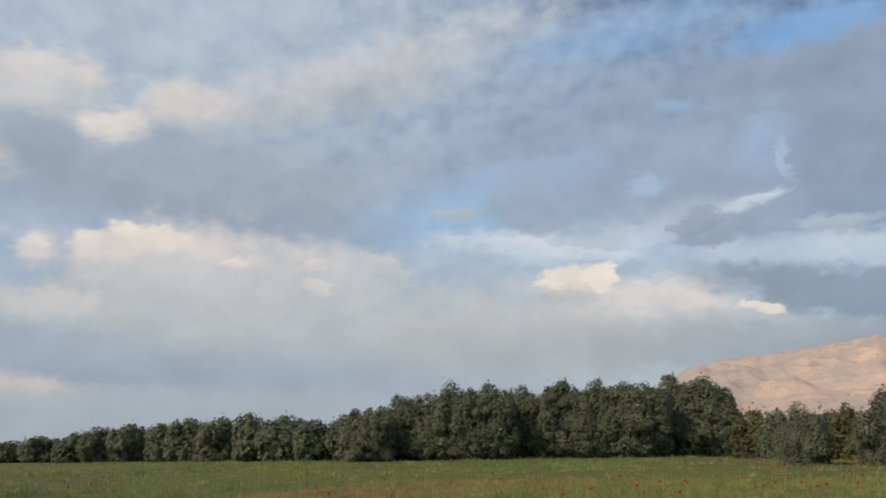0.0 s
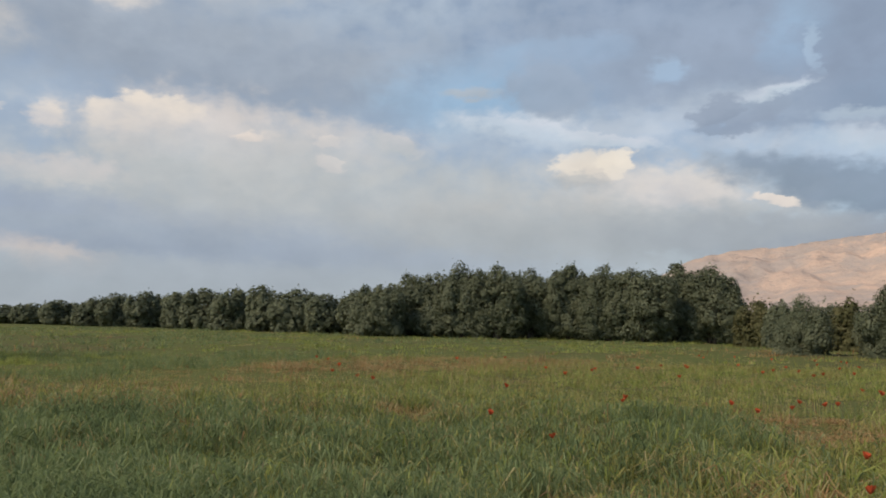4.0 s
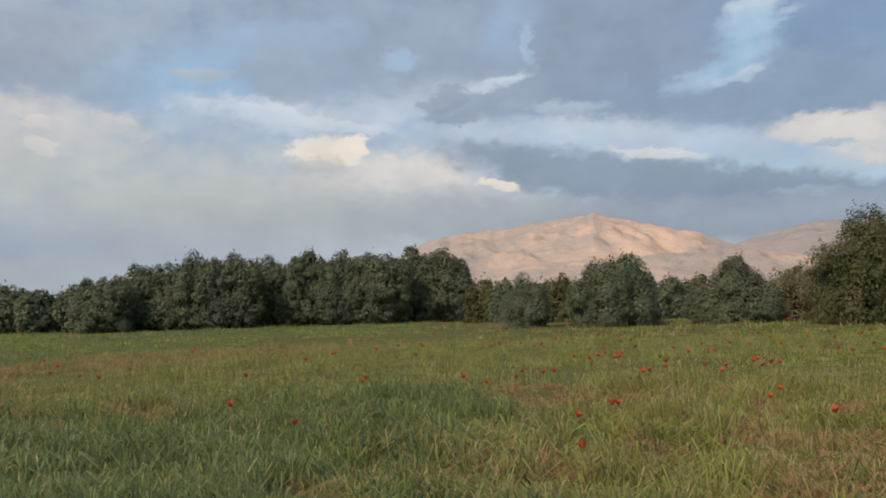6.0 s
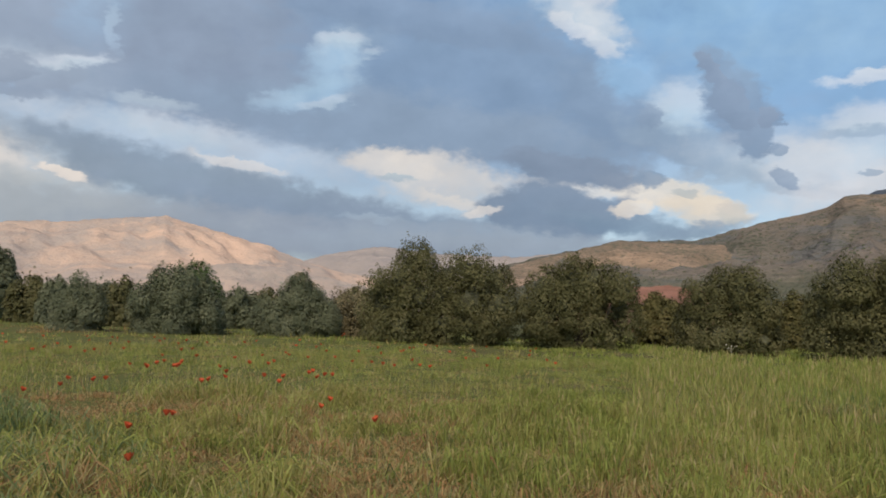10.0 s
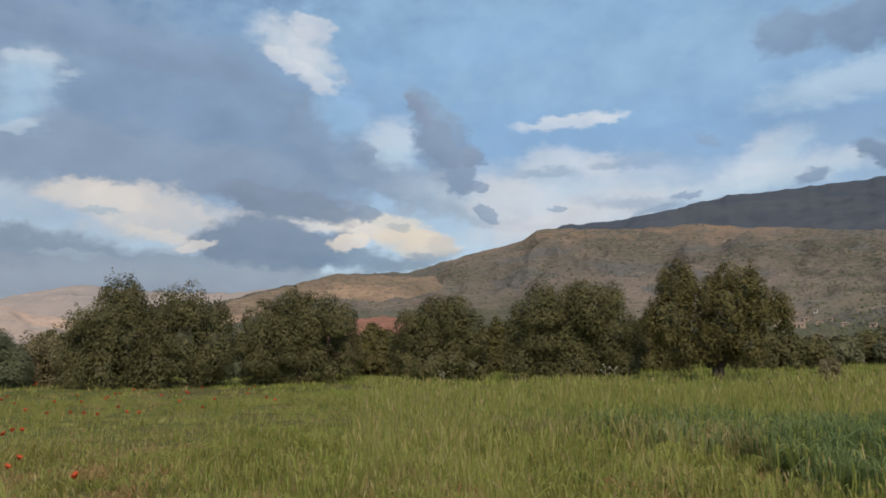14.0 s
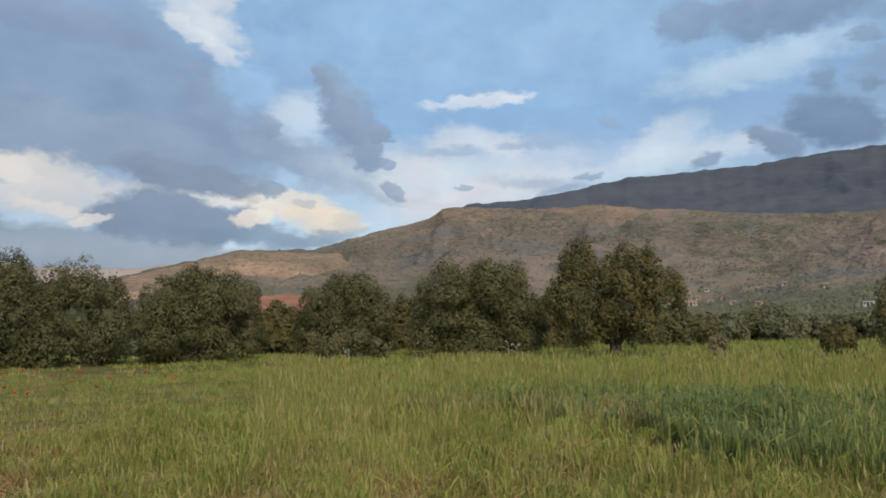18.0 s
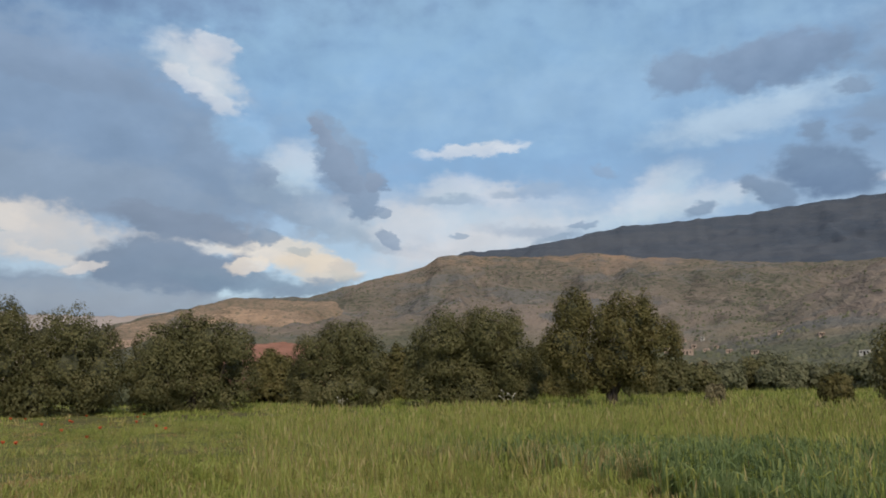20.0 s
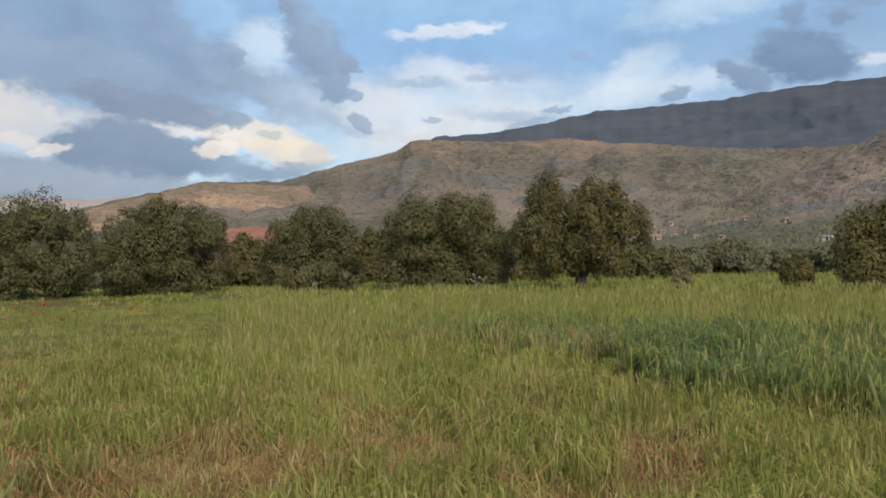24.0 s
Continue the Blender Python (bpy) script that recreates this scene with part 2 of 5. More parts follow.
cloud(41.5, 6.0, 13.72, 1.73, -6, (130, 146, 167), (139, 155, 175), 0.32, 0.9)
cloud(36.8, 4.4, 17.60, 1.13, -3, (147, 160, 171), (141, 158, 175), 0.6, 0.8)
cloud(55.6, 10.4, 5.6, 1.0, -9, (126, 142, 164), (134, 150, 172), 0.26, 0.95)
cloud(54.8, 7.3, 5.51, 1.90, -4, (120, 138, 161), (130, 147, 169), 0.18, 0.95)
cloud(59.9, 6.5, 4.76, 0.79, -6, (120, 142, 165), (132, 152, 173), 0.5, 0.85)
cloud(48.1, 4.9, 11.78, 1.10, -3, (138, 157, 175), (144, 162, 179), 0.6, 0.8)
cloud(63.9, 6.1, 3.53, 0.47, 12, (128, 148, 169), (136, 154, 175), 0.5, 0.7)
cloud(53.2, 5.6, 2.38, 0.32, -5, (174, 190, 203), (178, 194, 206), 0.6, 0.6)
cloud(41.9, 6.6, 2.30, 0.23, -5, (163, 181, 198), (168, 185, 200), 0.6, 0.5)
cloud(55.7, 21.4, 2.42, 1.38, -14, (194, 210, 223), (220, 222, 227), 0.6, 0.75)
cloud(57.3, 20.3, 1.78, 1.00, -30, (194, 210, 223), (218, 221, 226), 0.6, 0.7)
cloud(57.8, 18.7, 1.61, 0.54, -25, (207, 214, 224), (216, 222, 228), 0.5, 0.7)
cloud(63.3, 14.8, 2.19, 1.55, -10, (190, 211, 227), (202, 214, 228), 0.6, 0.8)
cloud(65.2, 16.6, 1.18, 1.92, 20, (130, 152, 179), (138, 160, 187), 0.26, 0.92)
cloud(66.8, 14.3, 1.88, 2.39, 15, (128, 150, 177), (138, 160, 187), 0.26, 0.92)
cloud(68.9, 14.0, 0.93, 0.76, 0, (132, 154, 181), (138, 160, 187), 0.5, 0.85)
cloud(68.5, 9.8, 2.39, 0.62, -22, (134, 154, 179), (140, 161, 185), 0.5, 0.85)
cloud(72.4, 9.2, 1.57, 0.53, -30, (130, 151, 177), (138, 160, 185), 0.5, 0.85)
cloud(75.6, 15.8, 3.86, 0.51, 5, (202, 212, 226), (224, 227, 232), 0.32, 0.85)
cloud(78.8, 15.9, 1.07, 0.29, 5, (217, 222, 230), (224, 228, 233), 0.5, 0.7)
cloud(75.2, 10.6, 9.90, 2.05, 0, (194, 211, 223), (208, 215, 224), 0.7, 0.75)
cloud(71.5, 10.3, 3.40, 1.52, -5, (202, 208, 218), (214, 217, 222), 0.6, 0.7)
cloud(74.5, 13.1, 2.04, 0.97, 0, (194, 212, 225), (208, 215, 226), 0.6, 0.7)
cloud(77.9, 12.5, 1.72, 0.87, 0, (202, 210, 222), (212, 217, 225), 0.5, 0.7)
cloud(80.4, 12.9, 1.57, 0.50, 5, (146, 169, 196), (152, 174, 199), 0.6, 0.6)
cloud(78.2, 12.7, 1.07, 0.29, 0, (148, 169, 193), (153, 174, 197), 0.6, 0.6)
cloud(74.5, 12.3, 2.22, 0.30, -4, (148, 169, 193), (153, 174, 197), 0.6, 0.6)
cloud(71.5, 8.8, 2.26, 0.38, -8, (144, 164, 187), (150, 170, 191), 0.6, 0.6)
cloud(75.7, 9.2, 7.20, 0.99, 10, (207, 210, 216), (216, 216, 220), 0.6, 0.7)
cloud(80.9, 9.9, 3.57, 0.47, -6, (144, 164, 189), (150, 170, 193), 0.6, 0.6)
cloud(84.0, 18.7, 18.78, 2.34, 4, (162, 194, 223), (172, 201, 227), 0.8, 0.3)
cloud(94.8, 16.8, 5.87, 1.14, 8, (180, 202, 223), (194, 214, 231), 0.6, 0.7)
cloud(88.6, 12.2, 2.99, 1.33, 30, (190, 211, 227), (206, 216, 228), 0.6, 0.75)
cloud(89.7, 11.3, 6.35, 0.86, 8, (194, 212, 225), (208, 214, 224), 0.6, 0.7)
cloud(108.2, 20.6, 5.90, 2.08, 0, (146, 170, 199), (154, 178, 207), 0.6, 0.6)
cloud(97.3, 20.0, 5.60, 1.57, 4, (120, 142, 171), (136, 158, 187), 0.26, 0.9)
cloud(90.6, 20.1, 1.85, 1.53, 10, (124, 146, 175), (136, 159, 187), 0.32, 0.85)
cloud(106.3, 18.7, 4.25, 0.85, -4, (124, 146, 173), (136, 158, 185), 0.5, 0.85)
cloud(104.0, 12.1, 2.15, 0.33, 0, (207, 213, 224), (214, 219, 228), 0.6, 0.7)
cloud(107.8, 13.4, 2.75, 0.57, 10, (202, 209, 222), (212, 217, 226), 0.5, 0.75)
cloud(99.0, 12.7, 3.31, 1.58, -8, (108, 131, 161), (124, 147, 175), 0.26, 0.95)
cloud(95.6, 11.8, 2.12, 0.69, -28, (120, 142, 169), (128, 150, 177), 0.32, 0.9)
cloud(98.8, 15.2, 0.91, 0.75, 0, (122, 144, 171), (130, 152, 179), 0.5, 0.85)
cloud(101.5, 14.8, 0.96, 0.52, 0, (124, 146, 173), (132, 154, 181), 0.5, 0.85)
cloud(102.7, 16.0, 1.61, 0.81, 0, (130, 152, 179), (136, 159, 185), 0.55, 0.8)
cloud(101.8, 17.7, 0.89, 0.37, 0, (128, 150, 177), (136, 158, 185), 0.5, 0.8)
cloud(107.7, 12.7, 1.58, 0.46, -8, (120, 142, 169), (128, 150, 177), 0.32, 0.85)
cloud(109.6, 13.1, 1.21, 0.63, 0, (114, 136, 163), (124, 146, 173), 0.32, 0.9)
cloud(108.6, 11.5, 2.10, 0.53, 0, (118, 140, 167), (126, 148, 175), 0.32, 0.85)
cloud(109.9, 14.7, 1.21, 0.69, 0, (122, 144, 171), (130, 152, 179), 0.5, 0.85)
cloud(91.3, 10.9, 0.94, 0.43, 20, (128, 149, 175), (134, 156, 181), 0.5, 0.85)
cloud(85.0, 14.1, 0.89, 0.31, -20, (138, 162, 191), (144, 167, 195), 0.6, 0.7)
cloud(80.5, 12.7, 1.62, 0.40, 5, (148, 172, 201), (154, 178, 205), 0.6, 0.6)
cloud(31.2, 5.4, 19.06, 1.42, -2, (144, 153, 168), (150, 160, 175), 0.32, 0.85)
cloud(47.5, 5.3, 9.78, 0.92, 0, (141, 154, 172), (148, 162, 179), 0.32, 0.85)
cloud(46.2, 4.9, 11.91, 0.82, 0, (146, 158, 173), (152, 164, 178), 0.5, 0.85)
cloud(-18.1, 1.5, 26.98, 2.06, 0, (159, 168, 177), (165, 174, 181), 0.5, 0.8)
cloud(12.5, 6.0, 15.19, 1.54, 0, (167, 174, 179), (173, 179, 183), 0.5, 0.7)
cloud(42.8, 20.5, 11.70, 1.28, -8, (130, 151, 178), (140, 161, 188), 0.18, 0.7)
cloud(59.8, 16.3, 1.21, 0.93, -30, (128, 150, 177), (138, 160, 187), 0.18, 0.85)
cloud(61.1, 14.0, 1.04, 0.78, -20, (134, 154, 179), (144, 164, 189), 0.18, 0.8)
cloud(41.3, 17.8, 0.93, 0.45, 10, (188, 206, 220), (202, 210, 222), 0.5, 0.5)
cloud(38.1, 14.3, 1.73, 0.30, 10, (191, 209, 223), (202, 212, 224), 0.5, 0.5)
cloud(40.5, 18.8, 2.31, 0.90, 0, (148, 169, 191), (156, 177, 199), 0.66, 0.36)
cloud(57.3, 22.3, 1.61, 0.76, -10, (207, 213, 224), (220, 223, 228), 0.26, 0.6)
cloud(55.3, 20.1, 1.62, 0.54, -20, (207, 213, 224), (218, 222, 228), 0.26, 0.6)
cloud(66.6, 7.5, 1.01, 0.78, 0, (194, 196, 191), (207, 200, 194), 0.26, 0.7)
cloud(63.3, 8.7, 1.03, 0.31, -6, (178, 186, 189), (188, 194, 195), 0.26, 0.7)
cloud(60.9, 9.7, 1.11, 0.63, -4, (128, 149, 173), (138, 158, 181), 0.18, 0.8)
cloud(43.3, 9.5, 1.40, 0.27, -6, (178, 189, 196), (184, 195, 200), 0.26, 0.7)
cloud(39.8, 17.5, 0.69, 1.28, 10, (188, 209, 225), (196, 215, 229), 0.66, 0.36)
cloud(67.8, 12.3, 1.17, 1.31, -5, (130, 151, 177), (140, 161, 187), 0.18, 0.9)
cloud(69.3, 13.8, 0.54, 0.61, 0, (130, 152, 179), (138, 160, 187), 0.18, 0.9)
cloud(69.1, 11.5, 0.46, 0.31, 0, (138, 159, 183), (144, 164, 189), 0.26, 0.8)
cloud(66.2, 15.4, 1.02, 0.77, 0, (130, 152, 179), (138, 160, 187), 0.18, 0.9)
cloud(74.6, 9.7, 0.74, 0.22, 0, (144, 164, 187), (150, 170, 191), 0.26, 0.7)
cloud(83.4, 10.3, 1.00, 0.28, 5, (138, 160, 185), (146, 166, 191), 0.26, 0.8)
cloud(81.3, 9.5, 1.37, 0.25, 8, (144, 164, 187), (150, 170, 191), 0.26, 0.7)
cloud(6.6, 16.0, 3.06, 1.74, -8, (151, 164, 181), (159, 174, 193), 0.26, 0.7)
cloud(21.7, 15.3, 2.32, 0.38, 12, (191, 206, 221), (204, 212, 225), 0.5, 0.5)
cloud(26.5, 13.5, 2.76, 0.35, -4, (184, 200, 216), (196, 210, 221), 0.6, 0.5)
cloud(5.3, 13.4, 4.02, 0.56, -10, (191, 205, 219), (206, 213, 224), 0.26, 0.7)
cloud(10.0, 12.7, 3.90, 0.51, -12, (196, 208, 219), (210, 215, 224), 0.26, 0.7)
cloud(20.2, 13.9, 2.30, 0.99, 20, (147, 160, 179), (155, 170, 189), 0.26, 0.8)
cloud(18.3, 12.9, 2.28, 0.45, 0, (141, 155, 175), (149, 164, 185), 0.26, 0.7)
cloud(21.4, 8.2, 1.39, 0.35, -14, (224, 214, 206), (238, 226, 214), 0.26, 0.8)
cloud(19.1, 7.8, 1.53, 0.54, -10, (175, 181, 185), (183, 188, 190), 0.6, 0.5)
cloud(32.8, 9.8, 2.78, 0.35, -10, (207, 208, 212), (222, 218, 216), 0.26, 0.7)
cloud(38.6, 17.4, 1.57, 0.99, 10, (169, 201, 227), (185, 209, 229), 0.66, 0.42)
cloud(39.3, 18.7, 1.72, 0.38, 0, (191, 209, 223), (202, 211, 224), 0.5, 0.5)
cloud(34.8, 14.1, 1.58, 0.62, 10, (175, 204, 228), (185, 210, 230), 0.66, 0.42)
cloud(49.8, 7.3, 1.48, 0.34, 10, (218, 214, 212), (228, 222, 216), 0.26, 0.7)
cloud(43.1, 9.5, 1.55, 0.27, -4, (168, 183, 196), (174, 189, 200), 0.26, 0.6)
cloud(59.9, 7.7, 1.33, 0.49, 5, (224, 214, 204), (238, 226, 210), 0.26, 0.69)
cloud(59.5, 16.9, 1.99, 1.37, -20, (148, 190, 227), (158, 196, 231), 0.5, 0.6)
cloud(-9.1, 12.1, 1.18, 0.47, 0, (207, 203, 201), (222, 214, 208), 0.26, 0.6)
cloud(-8.7, 10.6, 1.11, 0.55, -20, (202, 200, 200), (216, 210, 206), 0.26, 0.6)
cloud(-4.3, 12.2, 1.99, 0.71, -14, (187, 192, 195), (207, 204, 204), 0.26, 0.7)
cloud(-14.5, 12.2, 1.15, 0.31, 0, (216, 208, 202), (232, 220, 210), 0.26, 0.7)
cloud(-19.3, 9.7, 2.23, 0.60, 0, (177, 183, 187), (183, 189, 191), 0.5, 0.5)
cloud(-25.3, 9.0, 3.16, 0.80, -4, (197, 198, 197), (208, 203, 202), 0.5, 0.6)
cloud(10.4, 18.7, 2.31, 0.90, 0, (151, 172, 197), (157, 178, 203), 0.5, 0.5)
cloud(0.9, 15.7, 1.99, 0.47, 0, (177, 180, 183), (187, 188, 189), 0.5, 0.6)
cloud(24.1, 17.7, 0.41, 1.39, 8, (175, 197, 219), (183, 204, 223), 0.5, 0.45)
cloud(15.0, 17.1, 1.12, 0.89, 10, (166, 192, 219), (173, 198, 223), 0.5, 0.6)
cloud(21.7, 15.2, 2.11, 0.29, 14, (199, 212, 223), (210, 217, 227), 0.5, 0.6)
cloud(17.8, 14.0, 1.83, 0.88, 16, (143, 156, 175), (151, 164, 183), 0.18, 0.8)
cloud(-45.5, 25.4, 2.13, 1.38, 10, (207, 207, 212), (232, 225, 220), 0.18, 0.8)
cloud(-42.2, 23.9, 1.84, 1.42, -30, (197, 202, 207), (216, 213, 214), 0.18, 0.8)
cloud(-25.0, 23.5, 1.25, 0.62, -20, (197, 200, 201), (214, 208, 204), 0.26, 0.7)
cloud(-31.1, 22.8, 2.02, 0.76, 10, (187, 192, 197), (202, 202, 206), 0.26, 0.7)
cloud(-35.1, 18.4, 4.23, 0.82, 6, (199, 198, 195), (220, 210, 202), 0.26, 0.7)
cloud(-43.7, 18.7, 3.17, 0.49, -8, (202, 200, 204), (216, 210, 208), 0.26, 0.7)
cloud(-44.8, 19.4, 2.79, 0.56, -5, (151, 178, 211), (159, 186, 215), 0.5, 0.6)
cloud(-33.5, 11.3, 1.50, 0.45, 0, (202, 199, 202), (216, 208, 204), 0.26, 0.7)
cloud(-36.7, 10.0, 1.45, 0.59, 6, (208, 203, 203), (224, 214, 208), 0.26, 0.7)
cloud(-30.6, 12.4, 1.54, 0.31, 8, (197, 200, 203), (208, 206, 208), 0.26, 0.6)
cloud(-23.1, 5.1, 11.51, 0.93, -2, (151, 163, 179), (157, 169, 183), 0.5, 0.6)
cloud(-19.3, 2.8, 11.45, 1.00, 0, (165, 174, 183), (169, 178, 187), 0.6, 0.6)
cloud(64.9, 16.9, 1.25, 0.55, -48, (134, 152, 177), (144, 162, 186), 0.10, 0.9)
cloud(66.4, 14.6, 1.9, 1.05, -52, (130, 149, 174), (140, 159, 184), 0.12, 0.92)
cloud(68.8, 13.9, 0.75, 0.75, 0, (134, 152, 177), (142, 160, 184), 0.10, 0.9)
cloud(69.6, 9.8, 1.1, 0.5, -40, (140, 158, 182), (148, 166, 188), 0.15, 0.8)

# finer folds of light and shade over all clouds
fold = W.noise(even, 0.30, 5.0, 0.5).outputs["Fac"]
heaven = W.vec("SCALE", heaven, scale=W.math("ADD", 0.86, W.math("MULTIPLY", fold, 0.28)))
glow = W.node("ShaderNodeBackground")
W.put(glow.inputs["Color"], heaven)
W.put(glow.inputs["Strength"], 1.0)
W.put(W.node("ShaderNodeOutputWorld").inputs[0], glow.outputs[0])

lamp = bpy.data.lights.new("sun", "SUN")
lamp.energy, lamp.angle, lamp.color = 3.1, radians(12), (1.0, 0.86, 0.68)
sun = new("sun", lamp)
sun.matrix_world = look((0, 0, 0), (-math.sin(radians(SUN_AZ)) * math.cos(radians(SUN_EL)), -math.cos(radians(SUN_AZ)) * math.cos(radians(SUN_EL)), -math.sin(radians(SUN_EL))))

# ---- materials ----
def material(name, rough=0.8):
    m = bpy.data.materials.new(name)
    m.use_nodes = True
    t = Tree(m.node_tree)
    t.bsdf = m.node_tree.nodes["Principled BSDF"]
    t.bsdf.inputs["Roughness"].default_value = rough
    t.bsdf.inputs["Specular IOR Level"].default_value = 0.04
    t.out = m.node_tree.nodes["Material Output"]
    t.m = m
    return t


def leafy(name, dark, mid, light, rough=0.7, share=0.3, patch=0.35, patch_scale=0.8):
    """Leaves or blades: each island takes its own tone; tones drift over the ground in patches."""
    t = material(name, rough)
    t.bsdf.inputs["Specular IOR Level"].default_value = 0.12
    pick = t.node("ShaderNodeNewGeometry").outputs["Random Per Island"]
    where = t.node("ShaderNodeNewGeometry").outputs["Position"]
    drift = t.noise(where, patch_scale, 3.0).outputs["Fac"]
    f = t.math("ADD", t.math("MULTIPLY", t.ramp(pick, -0.25, 1.25), 1.0 - patch), t.math("MULTIPLY", t.ramp(drift, 0.3, 0.7), patch))
    colour = t.mix(t.ramp(f, 0.45, 0.95), t.mix(t.ramp(f, 0.05, 0.5), dark, mid), light)
    t.put(t.bsdf.inputs["Base Color"], colour)
    back = t.node("ShaderNodeBsdfTranslucent")
    t.put(back.inputs["Color"], colour)
    both = t.node("ShaderNodeMixShader")
    t.put(both.inputs[0], share)
    t.put(both.inputs[1], t.bsdf.outputs[0])
    t.put(both.inputs[2], back.outputs[0])
    t.put(t.out.inputs[0], both.outputs[0])
    return t.m


def bark(name, dark, light):
    t = material(name, 0.9)
    where = t.node("ShaderNodeTexCoord").outputs["Object"]
    g = t.noise(t.vec("MULTIPLY", where, (6.0, 6.0, 1.5)), 2.0, 5.0, 0.65).outputs["Fac"]
    t.put(t.bsdf.inputs["Base Color"], t.mix(t.ramp(g, 0.3, 0.7), dark, light))
    b = t.node("ShaderNodeBump")
    t.put(b.inputs["Strength"], 0.6)
    t.put(b.inputs["Height"], g)
    t.put(t.bsdf.inputs["Normal"], b.outputs[0])
    return t.m


OLIVE_LEAF = leafy("olive_leaf", (0.085, 0.086, 0.039), (0.148, 0.145, 0.065), (0.230, 0.213, 0.106), 0.65, 0.42, 0.5, 0.9)
OLIVE_WARM = leafy("olive_leaf_warm", (0.085, 0.081, 0.030), (0.153, 0.140, 0.056), (0.238, 0.204, 0.089), 0.65, 0.42, 0.5, 0.9)
OLIVE_GREY = leafy("olive_leaf_grey", (0.125, 0.144, 0.087), (0.165, 0.182, 0.111), (0.251, 0.266, 0.168), 0.65, 0.42, 0.5, 0.9)
SCRUB_LEAF = leafy("scrub_leaf", (0.115, 0.122, 0.070), (0.180, 0.186, 0.108), (0.262, 0.256, 0.158), 0.7, 0.35, 0.5, 0.9)
FIG_LEAF = leafy("broad_leaf", (0.035, 0.065, 0.018), (0.07, 0.12, 0.03), (0.14, 0.2, 0.06), 0.5, 0.25, 0.2)
DRY_LEAF = leafy("dry_leaf", (0.12, 0.10, 0.055), (0.20, 0.17, 0.095), (0.30, 0.26, 0.16), 0.8, 0.2, 0.2)
# darker leaf tone that imitates the shade within a crown
INNER = leafy("crown_shade_fill", (0.070, 0.073, 0.046), (0.095, 0.098, 0.062), (0.125, 0.126, 0.082), 0.9, 0.0, 0.5)
BARK = bark("olive_bark", (0.035, 0.028, 0.022), (0.12, 0.10, 0.08))
GRASS = leafy("meadow_green", (0.142, 0.165, 0.041), (0.326, 0.365, 0.092), (0.474, 0.486, 0.155), 0.6, 0.5)
GRASS_BLUE = leafy("meadow_blue_green", (0.099, 0.130, 0.053), (0.221, 0.277, 0.117), (0.343, 0.384, 0.184), 0.6, 0.5)
GRASS_OLIVE = leafy("meadow_olive", (0.162, 0.153, 0.043), (0.341, 0.317, 0.098), (0.472, 0.432, 0.164), 0.65, 0.45)
STRAW = leafy("straw", (0.211, 0.165, 0.071), (0.429, 0.346, 0.159), (0.551, 0.455, 0.233), 0.75, 0.4)
RUSSET = leafy("russet_grass", (0.202, 0.119, 0.054), (0.428, 0.253, 0.119), (0.559, 0.357, 0.182), 0.75, 0.4)
WHEAT = leafy("wheat_green", (0.127, 0.158, 0.038), (0.305, 0.350, 0.084), (0.450, 0.448, 0.140), 0.55, 0.5)
WHEAT_DARK = leafy("wheat_blue_green", (0.080, 0.118, 0.045), (0.191, 0.254, 0.097), (0.296, 0.348, 0.146), 0.5, 0.45)
POPPY = leafy("poppy_petal", (0.48, 0.065, 0.025), (0.62, 0.115, 0.045), (0.70, 0.19, 0.085), 0.6, 0.35)
POPPY_HEART = leafy("poppy_heart", (0.012, 0.010, 0.012), (0.02, 0.016, 0.018), (0.04, 0.03, 0.03), 0.7, 0.0)
PALE = leafy("pale_stalk", (0.33, 0.31, 0.25), (0.44, 0.42, 0.34), (0.55, 0.52, 0.44), 0.8, 0.1)


def ground_material():
    t = material("field_soil", 0.95)
    where = t.node("ShaderNodeNewGeometry").outputs["Position"]
    big = t.noise(where, 0.06, 4.0).outputs["Fac"]
    mid = t.noise(where, 0.9, 5.0, 0.65).outputs["Fac"]
    fine = t.noise(where, 14.0, 4.0, 0.7).outputs["Fac"]
    green = t.mix(mid, (0.088, 0.102, 0.032), (0.145, 0.158, 0.054))
    soil = t.mix(fine, (0.075, 0.055, 0.034), (0.14, 0.105, 0.064))
    t.put(t.bsdf.inputs["Base Color"], t.mix(t.ramp(t.math("ADD", big, t.math("MULTIPLY", mid, 0.5)), 0.72, 1.05), green, soil))
    b = t.node("ShaderNodeBump")
    t.put(b.inputs["Strength"], 0.7)
    t.put(b.inputs["Distance"], 0.05)
    t.put(b.inputs["Height"], fine)
    t.put(t.bsdf.inputs["Normal"], b.outputs[0])
    return t.m


